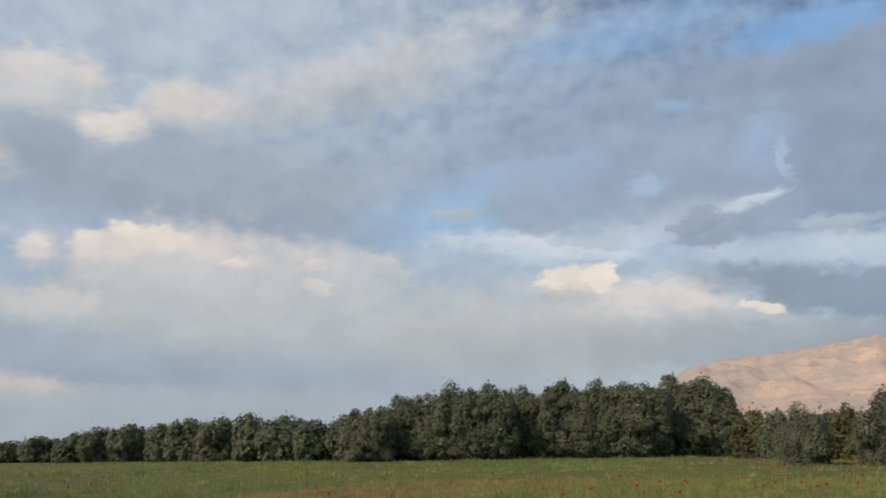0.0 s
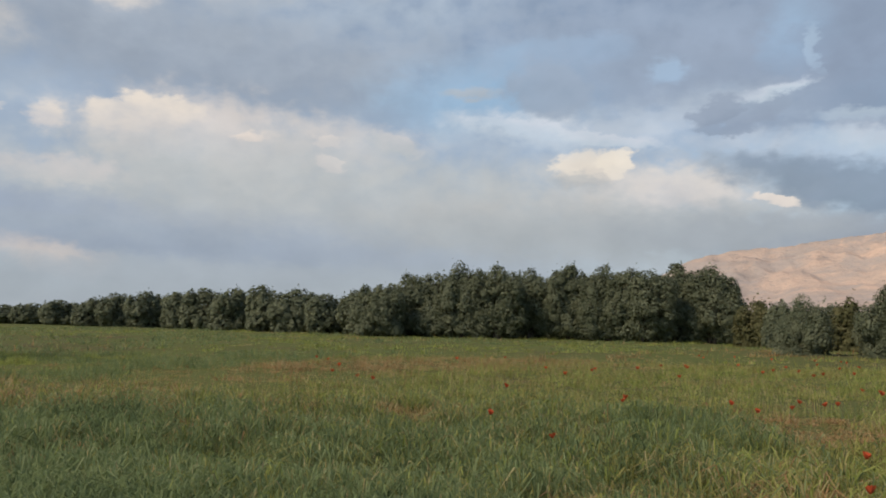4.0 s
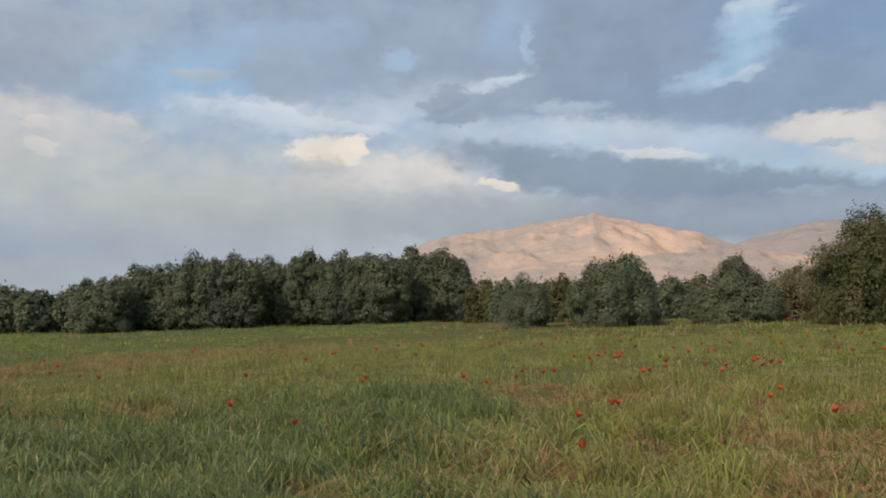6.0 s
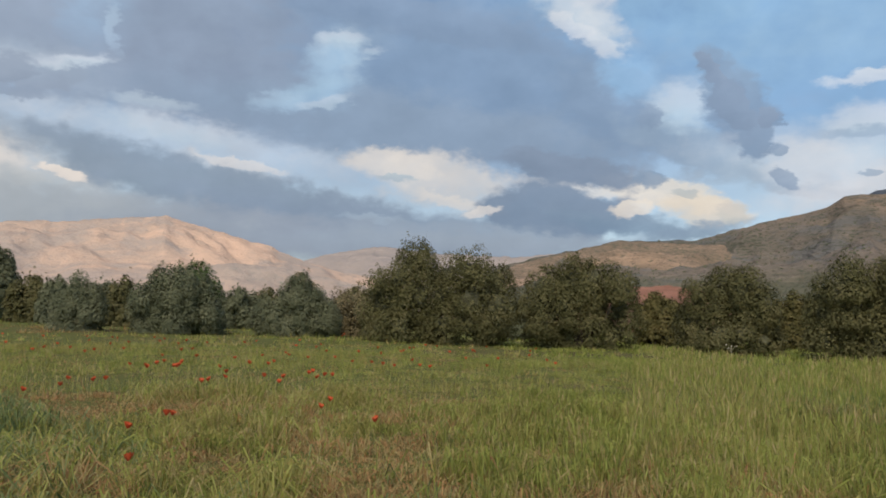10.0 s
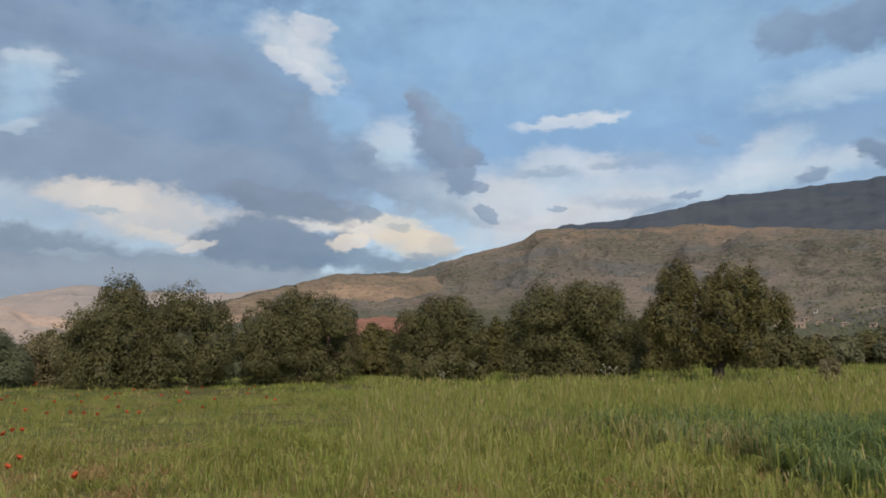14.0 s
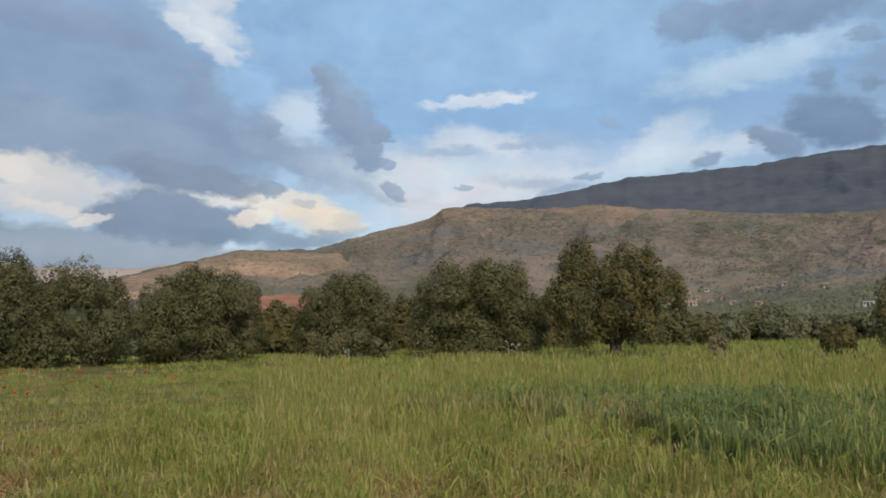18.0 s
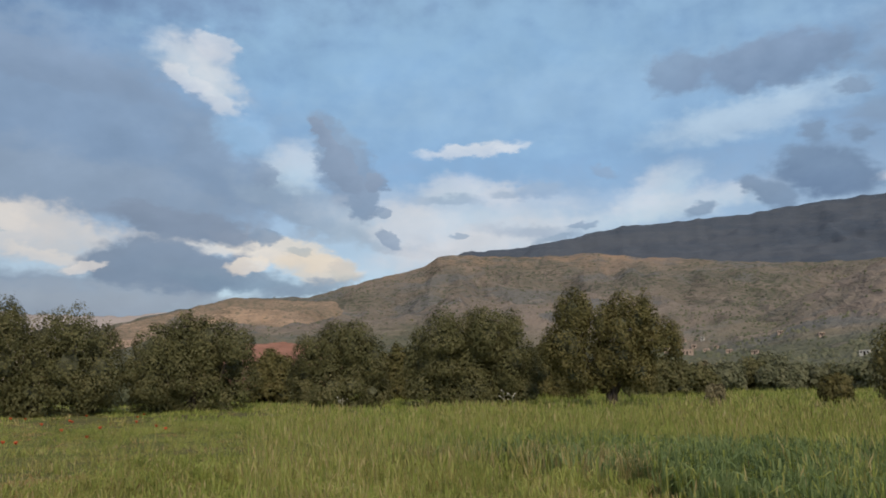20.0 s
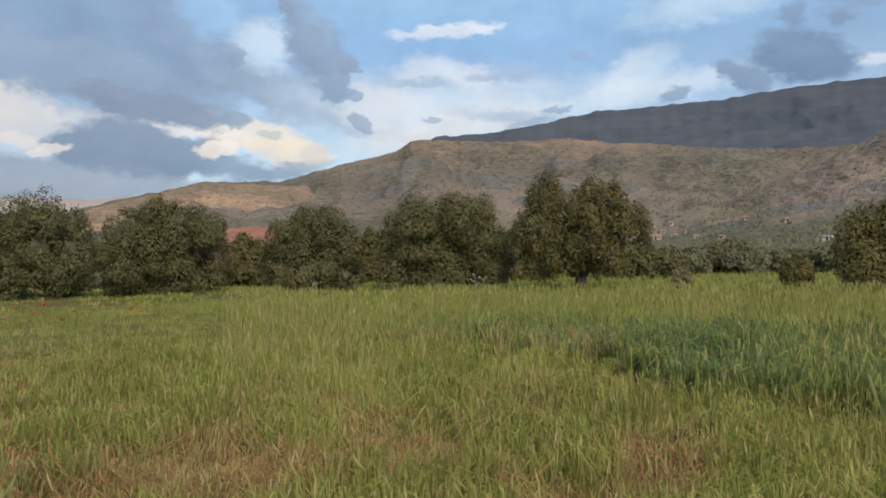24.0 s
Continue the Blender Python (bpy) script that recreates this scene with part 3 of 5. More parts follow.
def rock_material(name, base, pale, scrub, grain, scrub_share, relief=0.6, layers=4.0, stones=0.55, cool=None, sunlit_top=None, green=None):
    """Bare hillside: earth and rock in several tones, ledges, scrub in specks; painted warm sunlight above and greener
    ground below, given as (heights, colour).
    """
    t = material(name, 0.95)
    place = t.node("ShaderNodeNewGeometry").outputs["Position"]
    z = t.node("ShaderNodeSeparateXYZ")
    t.put(z.inputs[0], place)
    where = t.vec("MULTIPLY", place, (1.0, 1.0, layers))
    big = t.noise(where, grain * 0.12, 5.0, 0.6, 0.6).outputs["Fac"]
    mid = t.noise(where, grain, 6.0, 0.7).outputs["Fac"]
    fine = t.noise(where, grain * 6, 3.0, 0.7).outputs["Fac"]
    ledge = t.noise(t.vec("MULTIPLY", place, (0.5, 0.5, 5.0)), grain * 1.3, 5.0, 0.65, 0.8).outputs["Fac"]
    c = t.mix(t.ramp(t.math("ADD", t.math("MULTIPLY", big, 0.6), t.math("MULTIPLY", mid, 0.4)), 0.38, 0.62), base, pale)
    if cool:
        patch = t.noise(where, grain * 0.3, 6.0, 0.65, 1.0).outputs["Fac"]
        c = t.mix(t.ramp(patch, 0.48, 0.60), c, cool)
    if green:
        low = t.ramp(t.math("ADD", z.outputs[2], t.math("MULTIPLY", t.math("SUBTRACT", big, 0.5), 150.0)), green[1], green[0])
        c = t.mix(t.math("MULTIPLY", low, 0.8), c, green[2])
    # paints the sunlit orange of the rim outcrops, by height
    if sunlit_top:
        top = t.ramp(t.math("ADD", z.outputs[2], t.math("MULTIPLY", t.math("SUBTRACT", big, 0.5), 90.0)), sunlit_top[0], sunlit_top[1])
        c = t.mix(t.math("MULTIPLY", top, t.ramp(mid, 0.36, 0.60)), c, sunlit_top[2])
    stone = t.math("MULTIPLY", t.ramp(ledge, 0.55, 0.64), t.ramp(mid, 0.40, 0.62))
    c = t.mix(t.math("MULTIPLY", stone, stones), c, tuple(min(0.8, v * 1.25) for v in pale))
    bush = t.ramp(t.math("ADD", t.math("MULTIPLY", fine, 0.65), t.math("MULTIPLY", big, 0.35)), scrub_share + 0.04, scrub_share - 0.04)
    t.put(t.bsdf.inputs["Base Color"], t.mix(bush, c, scrub))
    b = t.node("ShaderNodeBump")
    t.put(b.inputs["Strength"], relief)
    t.put(b.inputs["Distance"], 2.2 / grain * 0.1)
    t.put(b.inputs["Height"], t.math("ADD", t.math("ADD", mid, t.math("MULTIPLY", ledge, 1.2 * stones)), t.math("MULTIPLY", fine, 0.5)))
    t.put(t.bsdf.inputs["Normal"], b.outputs[0])
    return t.m


# ---- mesh helpers ----
def at(azimuth, r, z=0.0):
    return Vector((r * math.sin(radians(azimuth)), r * math.cos(radians(azimuth)), z))


def mesh_of(name, verts, faces, materials, slots=None, smooth=False):
    """A mesh from number arrays; faces all have the same count of corners."""
    me = bpy.data.meshes.new(name)
    verts, faces = np.asarray(verts, dtype=np.float32), np.asarray(faces, dtype=np.int32)
    n, k = faces.shape
    me.vertices.add(len(verts))
    me.vertices.foreach_set("co", verts.ravel())
    me.loops.add(n * k)
    me.loops.foreach_set("vertex_index", faces.ravel())
    me.polygons.add(n)
    me.polygons.foreach_set("loop_start", np.arange(0, n * k, k, dtype=np.int32))
    for m in materials:
        me.materials.append(m)
    if slots is not None:
        me.polygons.foreach_set("material_index", np.asarray(slots, dtype=np.int32))
    me.polygons.foreach_set("use_smooth", np.full(n, smooth))
    me.update(calc_edges=True)
    me.validate()
    return me


def thing(name, place, label, category, group="", kind="", turn=0.0, size=1.0):
    ob = new(name)
    ob.empty_display_size = 0.2
    ob.matrix_basis = Matrix.Translation(place) @ pose(0, 0, 0, 0, 0, turn) @ Matrix.Diagonal((size, size, size, 1))
    return tagged(ob, label, category, group, kind)


def part(name, data, material, parent, label=""):
    if isinstance(data, bmesh.types.BMesh):
        me = bpy.data.meshes.new(name)
        data.to_mesh(me)
        data.free()
    else:
        me = data
    if material:
        me.materials.append(material)
    ob = new(name, me)
    ob.parent = parent
    return tagged(ob, label)


def tube(bm, points, radii, sides=7):
    rings = []
    for k, (p, r) in enumerate(zip(points, radii)):
        p = Vector(p)
        way = (Vector(points[min(k + 1, len(points) - 1)]) - Vector(points[max(k - 1, 0)])).normalized()
        side = way.cross(Vector((0.3, 1, 0.1))).normalized()
        up = way.cross(side)
        rings.append([bm.verts.new(p + (side * math.cos(a) + up * math.sin(a)) * r * (1 + 0.12 * math.sin(3 * a + k))) for a in np.linspace(0, 2 * math.pi, sides, endpoint=False)])
    for a, b in zip(rings, rings[1:]):
        for i in range(sides):
            f = bm.faces.new((a[i], a[(i + 1) % sides], b[(i + 1) % sides], b[i]))
            f.smooth = True
    bm.faces.new(rings[-1])
    bm.faces.new(rings[0][::-1])


def value_noise(p, seed=0):
    """Smooth noise in -1 to 1 at rows of 2D points."""
    p = np.asarray(p, dtype=np.float64)
    i = np.floor(p).astype(np.int64)
    f = p - i
    f = f * f * (3 - 2 * f)

    def h(a, b):
        v = (a * 374761393 + b * 668265263 + seed * 144269504) & 0xFFFFFFFF
        v = ((v ^ (v >> 13)) * 1274126177) & 0xFFFFFFFF
        return ((v ^ (v >> 16)) & 0xFFFF) / 32767.5 - 1

    x, y = i[..., 0], i[..., 1]
    u, v = f[..., 0], f[..., 1]
    return (h(x, y) * (1 - u) + h(x + 1, y) * u) * (1 - v) + (h(x, y + 1) * (1 - u) + h(x + 1, y + 1) * u) * v


def fbm(p, octaves=4, seed=0, gain=0.5):
    p = np.asarray(p, dtype=np.float64)
    return sum(gain ** k * value_noise(p * 2 ** k, seed + k) for k in range(octaves))


# ---- ground ----
def ground_height(x, y):
    r = np.hypot(x, y)
    return 0.05 * fbm(np.stack([x, y], -1) * 0.35, 3, 5) * np.clip(r / 6, 0.3, 1) * np.clip(3 - r / 60, 0, 1)


def build_ground():
    radii = np.concatenate([[0.0, 0.3], np.geomspace(1.0, 120, 70), np.geomspace(150, 4900, 14)])
    turns = np.linspace(0, 2 * np.pi, 180, endpoint=False)
    r, a = np.meshgrid(radii, turns, indexing="ij")
    x, y = r * np.sin(a) + 0.17, r * np.cos(a) + 0.09
    z = ground_height(x, y)
    v = np.stack([x, y, z], -1).reshape(-1, 3)
    i, j = np.meshgrid(np.arange(len(radii) - 1), np.arange(180), indexing="ij")
    k = (j + 1) % 180
    f = np.stack([i * 180 + j, (i + 1) * 180 + j, (i + 1) * 180 + k, i * 180 + k], -1).reshape(-1, 4)
    me = mesh_of("ground", v, f[:, ::-1], [ground_material()], smooth=True)
    tagged(new("ground", me), "flat meadow soil under grass reaching the horizon", "ground", kind="structure")


build_ground()


# ---- mountains ----
def ridge(name, label, azimuths, heights, near, far, material, rough, seed, foot=0.0, gully=1.0, back=500, rows=70, bench=0.0):
    """A hillside seen from the plain: rises from its foot to a skyline given in degrees, and falls away behind."""
    a = np.arange(azimuths[0], azimuths[-1] + 0.01, 0.2)
    top = np.interp(a, azimuths, heights)
    top = top + 0.06 * fbm(np.stack([a * 1.6, a * 0 + seed], -1), 4, seed + 3) * np.clip(top / 3, 0, 1)
    s = np.concatenate([np.linspace(0, 1, rows), 1 + np.linspace(0.02, 1, 10)])
    A, S = np.meshgrid(a, s, indexing="ij")
    TOP = np.repeat(top[:, None], len(s), 1)
    r = near + (far - near) * np.minimum(S, 1) + back * np.maximum(S - 1, 0)
    C = np.clip(S, 0, 1)
    steps = C + bench * np.sin(C * 2 * np.pi * 2.5 + 2.2 * fbm(np.stack([A * 0.12, C * 2], -1), 3, seed + 5)) / (2 * np.pi * 2.5) * np.clip((1 - C) * 6, 0, 1)
    rise = foot + (1 - foot) * np.clip(steps, 0, 1) ** 1.15
    h = r * np.tan(np.radians(TOP)) * rise
    h = np.where(S > 1, far * np.tan(np.radians(TOP)) * (1 - 0.45 * (S - 1)), h)
    x, y = r * np.sin(np.radians(A)), r * np.cos(np.radians(A))
    p = np.stack([x, y], -1) / rough
    bumps = 1 - np.abs(fbm(p, 5, seed)) * 1.6
    spur = 1 - np.abs(fbm(np.stack([A * 0.16 + 1.6 * S, S * 1.6 - A * 0.03], -1), 4, seed + 9)) * 1.8
    crag = np.abs(fbm(p * 3.1 + 7, 4, seed + 13))
    keep = np.clip((1 - np.minimum(S, 1)) * 6, 0.04, 1) * np.clip(S * 6, 0, 1)
    h = h * (1 + gully * keep * (0.13 * (bumps - 0.5) + 0.14 * (spur - 0.5) - 0.07 * crag))
    h = np.where(S <= 0, -3.0, h)
    v = np.stack([x, y, h + 1.75 * np.clip(S, 0, 1)], -1).reshape(-1, 3)
    m = len(s)
    i, j = np.meshgrid(np.arange(len(a) - 1), np.arange(m - 1), indexing="ij")
    f = np.stack([i * m + j, i * m + j + 1, (i + 1) * m + j + 1, (i + 1) * m + j], -1).reshape(-1, 4)
    tagged(new(name, mesh_of(name, v, f[:, ::-1], [material], smooth=True)), label, "hill", kind="structure")
    return a, v.reshape(len(a), m, 3)[:, :rows]


PINK_ROCK = rock_material("pink_mountain", (0.36, 0.305, 0.27), (0.64, 0.455, 0.345), (0.34, 0.30, 0.27), 0.007, 0.40, 0.5, 1.6, 0.12, cool=(0.41, 0.345, 0.305))
HAZE_ROCK = rock_material("distant_hills", (0.31, 0.285, 0.275), (0.40, 0.345, 0.315), (0.29, 0.285, 0.29), 0.008, 0.3)
# the orange above 150 m is sunlight put into the colour
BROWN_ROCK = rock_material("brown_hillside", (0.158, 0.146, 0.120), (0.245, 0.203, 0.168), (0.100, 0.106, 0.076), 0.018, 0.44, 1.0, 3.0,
                           cool=(0.168, 0.165, 0.156), sunlit_top=(150.0, 230.0, (0.31, 0.222, 0.155)), green=(15.0, 85.0, (0.120, 0.126, 0.078)))
ORANGE_SOIL = rock_material("orange_slope", (0.20, 0.155, 0.10), (0.30, 0.21, 0.14), (0.10, 0.10, 0.06), 0.03, 0.42, green=(0.0, 16.0, (0.11, 0.115, 0.06)))
# cloud shadow and bluish distance haze are painted into this ridge colour
SHADED_RIDGE = rock_material("cloud_shaded_ridge", (0.066, 0.083, 0.110), (0.088, 0.100, 0.120), (0.056, 0.072, 0.098), 0.02, 0.42, 0.45)
RED_EARTH = rock_material("red_earth", (0.20, 0.105, 0.075), (0.32, 0.165, 0.12), (0.13, 0.11, 0.07), 0.08, 0.38)
ridge("mountain_far", "sunlit pink bare mountain behind the groves", [6, 12, 16.2, 17.3, 20.3, 23.3, 26.5, 28.1, 29.6, 32, 34.8, 36.8, 40, 44, 50],
      [0.5, 2.2, 4.27, 4.67, 5.11, 5.35, 5.77, 5.98, 5.67, 4.99, 4.39, 3.6, 2.8, 2.2, 1.0], 2200, 3400, PINK_ROCK, 420, 3, 0.1)
ridge("mountain_middle", "hazy grey brown hills far across the plain", [30, 36, 39, 41.5, 42.6, 46, 51.9, 54.6, 56.6, 62, 70],
      [1.5, 3.0, 3.95, 4.5, 4.7, 4.4, 4.28, 4.5, 4.7, 4.0, 2.0], 3000, 3900, HAZE_ROCK, 600, 21, 0.2)
ridge("foothill", "low pale pink spur at the mountain's foot", [26, 29, 31, 33.5, 36, 39, 43, 47],
      [0.6, 2.0, 2.9, 3.1, 2.8, 2.4, 1.6, 0.5], 1900, 2150, PINK_ROCK, 260, 33, 0.1)
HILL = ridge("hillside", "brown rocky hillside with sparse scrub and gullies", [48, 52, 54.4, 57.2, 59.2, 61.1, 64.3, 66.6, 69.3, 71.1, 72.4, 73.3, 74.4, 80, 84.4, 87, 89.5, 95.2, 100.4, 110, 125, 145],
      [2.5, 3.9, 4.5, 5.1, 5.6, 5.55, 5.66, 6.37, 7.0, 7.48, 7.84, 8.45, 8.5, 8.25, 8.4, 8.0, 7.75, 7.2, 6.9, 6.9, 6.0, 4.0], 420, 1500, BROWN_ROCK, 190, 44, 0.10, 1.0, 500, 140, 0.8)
# lit version of the hillside: the sun on the knoll is in the colour
LIT_KNOLL = rock_material("sunlit_knoll", (0.23, 0.178, 0.132), (0.41, 0.29, 0.205), (0.15, 0.138, 0.102), 0.02, 0.42, 0.7, 3.0)
ridge("hill_knoll", "knoll below the long ridge, sunlight in its orange brown", [47, 50, 52, 54.4, 57.2, 59.2, 61.1, 64.3, 66.6, 69, 72, 75],
      [1.0, 2.6, 3.7, 4.4, 5.08, 5.6, 5.52, 5.45, 5.3, 4.4, 3.0, 1.0], 800, 1350, LIT_KNOLL, 150, 47, 0.10, 1.0, 100)
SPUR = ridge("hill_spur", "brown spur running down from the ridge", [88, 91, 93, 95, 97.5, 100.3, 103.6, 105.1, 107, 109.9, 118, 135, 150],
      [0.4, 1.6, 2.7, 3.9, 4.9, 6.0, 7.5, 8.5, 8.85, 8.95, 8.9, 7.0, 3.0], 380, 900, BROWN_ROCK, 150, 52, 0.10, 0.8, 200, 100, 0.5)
LOW_SPUR = ridge("hill_foot", "ochre foot of the hill with bushes", [98, 101, 104, 107, 110, 115, 125, 150],
      [0.4, 1.6, 3.1, 4.6, 6.0, 7.0, 6.5, 3.0], 300, 600, ORANGE_SOIL, 110, 57, 0.10, 0.6, 100)
ridge("earth_bank", "reddish bare earth bank beyond the olive row", [55, 57.5, 60, 62.5, 65, 68], [0.5, 1.7, 2.45, 2.6, 2.2, 0.6], 170, 250, RED_EARTH, 60, 71, 0.10, 0.5, 60, 50)
RIDGE = ridge("ridge_back", "ridge above the brown hillside, cloud shade in its dark colour", [66, 70, 73.6, 75.1, 78.4, 82.8, 85.7, 89.7, 94.3, 96.6, 101, 105.9, 110, 125, 145],
      [4.5, 6.2, 8.2, 8.7, 8.85, 9.5, 10.06, 10.25, 10.34, 10.66, 10.9, 10.92, 10.7, 10.2, 8.0], 1520, 2000, SHADED_RIDGE, 260, 61, 0.55, 0.3)


def hillside_shrubs(name, grid, count, size, density, label, mat, seed):
    """Shrubs strewn over a slope: small lumpy domes of foliage, many to see, none to count."""
    rng = np.random.default_rng(seed)
    a, g = grid
    i = rng.uniform(0, len(a) - 1.01, count * 6)
    rows = g.shape[1]
    j = rng.uniform(0.02, 0.998, count * 6) * (rows - 1)
    az, s = np.interp(i, np.arange(len(a)), a), j / (rows - 1)
    ok = rng.uniform(size=len(i)) < density(az, s, fbm(np.stack([az * 0.5, s * 9], -1), 3, seed))
    i, j = i[ok][:count], j[ok][:count]
    i0, j0 = i.astype(int), j.astype(int)
    fi, fj = (i - i0)[:, None], (j - j0)[:, None]
    p = (g[i0, j0] * (1 - fi) + g[i0 + 1, j0] * fi) * (1 - fj) + (g[i0, j0 + 1] * (1 - fi) + g[i0 + 1, j0 + 1] * fi) * fj
    n = len(p)
    w = size * rng.uniform(0.4, 1.5, n)
    k = 6
    t = np.linspace(0, 2 * np.pi, k, endpoint=False)
    ring = np.stack([np.cos(t), np.sin(t), np.zeros(k)], -1)
    low = p[:, None] + ring[None] * (w[:, None] * rng.uniform(0.7, 1.2, (n, k)))[..., None] + np.array([0, 0, -0.4])
    mid = p[:, None] + ring[None] * (w[:, None] * rng.uniform(0.55, 1.0, (n, k)))[..., None] + (w[:, None] * rng.uniform(0.5, 0.9, (n, k)))[..., None] * np.array([0, 0, 1.0])
    top = p[:, None] + np.array([0, 0, 1.0]) * (w * rng.uniform(0.95, 1.4, n))[:, None, None]
    v = np.concatenate([low, mid, top], 1).reshape(-1, 3)
    o = (np.arange(n) * 13)[:, None]
    faces = []
    for c in range(k):
        d = (c + 1) % k
        faces += [o + [c, d, 6 + d], o + [c, 6 + d, 6 + c], o + [6 + c, 6 + d, 12]]
    f = np.stack(faces, 1).reshape(-1, 3)
    tagged(new(name, mesh_of(name, v, f, [mat])), label, "shrubs", kind="stuff")


SHRUB = leafy("hill_shrub", (0.085, 0.095, 0.06), (0.115, 0.122, 0.08), (0.16, 0.16, 0.105), 0.85, 0.05, 0.4, 0.02)
hillside_shrubs("hillside_shrubs", HILL, 5200, 1.3, lambda az, s, n: np.clip(0.10 + 0.5 * n + 0.5 * np.exp(-((az - 92 - (s - 0.4) * 16) / 4) ** 2) + 0.5 * np.exp(-((az - 92) / 4) ** 2 - ((s - 0.7) / 0.2) ** 2), 0.02, 1) * (az > 54), "dark scattered shrubs on the brown hillside", SHRUB, 5)
hillside_shrubs("hillside_shrubs", SPUR, 3600, 1.15, lambda az, s, n: np.clip(0.06 + 0.45 * n + 1.0 * np.clip(0.55 - s, 0, 1), 0.02, 1), "green shrubs filling the valley below the spur", SHRUB, 6)
hillside_shrubs("hillside_shrubs", LOW_SPUR, 1500, 1.1, lambda az, s, n: np.clip(0.15 + 0.5 * n + 0.6 * np.clip(0.5 - s, 0, 1), 0.03, 1), "bushes on the ochre foot of the hill", SHRUB, 7)


# ---- trees ----
def lobes_of(rng, cols, width, height, clear):
    """Ellipsoids (centre, radii) for a crown: columns of (across -1..1, top 0..1, half width, bottom 0..1)."""
    out = []
    reach = max(abs(c[0]) + c[2] for c in cols)
    fit = (1 - 0.35 / max(width, 1.6)) / reach
    for col in cols:
        u, hw = col[0] * fit, col[2] * fit
        rx = hw * width / 2
        z0 = max(clear, col[3] * height) if len(col) > 3 else clear
        z1 = col[1] * height - 0.10
        rise = z1 - z0
        for zc, rz, k in ((0.76, 0.25, 0.86), (0.47, 0.30, 1.02), (0.18, 0.20, 0.92)):
            jitter = rng.uniform(-0.16, 0.16, 2)
            out.append((np.array([u * width / 2 + jitter[0] * rx, rng.uniform(-0.45, 0.45) * width * 0.28, z0 + rise * (zc + 0.15 * jitter[1])]),
                        np.array([rx * k, rx * k * 1.05, max(rise * rz, 0.3)])))
    return out


def crown_mesh(name, rng, lobes, mat, leaves, leaf, bough):
    """A crown of hanging boughs over dark filler lumps: each bough is a drooping pad of many small leaves, some end in
    a shoot.
    """
    pts, outs = [], []
    for c, r in lobes:
        area = r[0] * r[1] + r[0] * r[2] + r[1] * r[2]
        n = max(9, int(6.5 * area / bough ** 2))
        d = rng.normal(size=(n, 3))
        d /= np.linalg.norm(d, axis=1)[:, None]
        p = c + d * r * rng.uniform(0.74, 0.94, (n, 1))
        ok = np.ones(n, bool)
        for c2, r2 in lobes:
            if c2 is not c:
                ok &= np.linalg.norm((p - c2) / r2, axis=1) > 0.68
        pts.append(p[ok])
        outs.append(d[ok])
    mid, away = np.concatenate(pts), np.concatenate(outs)
    keep = mid[:, 2] > 0.2
    mid, away = mid[keep], away[keep]
    m = len(mid)
    wide = bough * rng.uniform(0.45, 1.1, m)
    share = wide ** 2 / (wide ** 2).sum()
    own = np.repeat(np.arange(m), np.maximum(10, (share * leaves).astype(int)))
    n = len(own)
    ball = rng.normal(size=(n, 3)) + 0.55 * away[own] + np.array([0, 0, 0.35])
    ball /= np.linalg.norm(ball, axis=1)[:, None]
    reach = rng.uniform(0.45, 1.0, (n, 1)) ** 0.6
    p = mid[own] + ball * reach * wide[own][:, None] * np.array([0.85, 0.85, 0.95])
    # the pads hang: what lies further out lies lower
    drop = 0.45 * wide[own] * (ball[:, 0] ** 2 + ball[:, 1] ** 2) * reach[:, 0]
    p[:, 2] -= drop
    # upright shoots on the upper boughs
    shoot = (rng.uniform(size=n) < 0.07) & (away[own][:, 2] > 0.3) & (own % 3 == 0)
    tip = rng.normal(size=(m, 3)) * 0.28 + away * 0.35 + np.array([0, 0, 1.0])
    along = rng.uniform(0.2, 1.0, n) ** 1.3
    p = np.where(shoot[:, None], mid[own] + tip[own] * (along * np.minimum(wide[own], 0.6) * 1.3)[:, None] + rng.normal(size=(n, 3)) * 0.05 * bough, p)
    p[:, 2] = np.maximum(p[:, 2], 0.08)
    face = ball * 1.1 + 0.4 * away[own] + np.array([0, 0, 0.35]) + rng.normal(size=(n, 3)) * 0.26
    long = np.cross(face, rng.normal(size=(n, 3)))
    long[:, 2] -= 0.25
    long /= np.linalg.norm(long, axis=1)[:, None]
    side = np.cross(long, face)
    side /= np.linalg.norm(side, axis=1)[:, None]
    L = rng.uniform(0.6, 1.4, (n, 1)) * leaf
    w = L * rng.uniform(0.26, 0.42, (n, 1))
    v = np.stack([p - long * L * 0.4 + side * w, p - long * L * 0.4 - side * w, p + long * L * 0.6], 1).reshape(-1, 3)
    f = np.arange(n * 3).reshape(n, 3)
    # lumps that fill the crown, coloured dark in place of its inner shade
    cores_v, cores_f = [], []
    base = len(v)
    u, t = np.meshgrid(np.linspace(0, 2 * np.pi, 9)[:-1], np.linspace(0.15, np.pi - 0.15, 6), indexing="ij")
    for c, r in lobes:
        q = np.stack([np.cos(u) * np.sin(t), np.sin(u) * np.sin(t), np.cos(t)], -1) * rng.uniform(0.34, 0.60, u.shape)[..., None]
        q = (q * r + c).reshape(-1, 3)
        q[:, 2] = np.maximum(q[:, 2], 0.05)
        i, j = np.meshgrid(np.arange(8), np.arange(5), indexing="ij")
        g = np.stack([i * 6 + j, i * 6 + j + 1, ((i + 1) % 8) * 6 + j + 1, ((i + 1) % 8) * 6 + j], -1).reshape(-1, 4)
        g = np.concatenate([g[:, [0, 1, 2]], g[:, [0, 2, 3]]])
        cores_v.append(q)
        cores_f.append(g + base)
        base += len(q)
    cores = np.concatenate(cores_f)
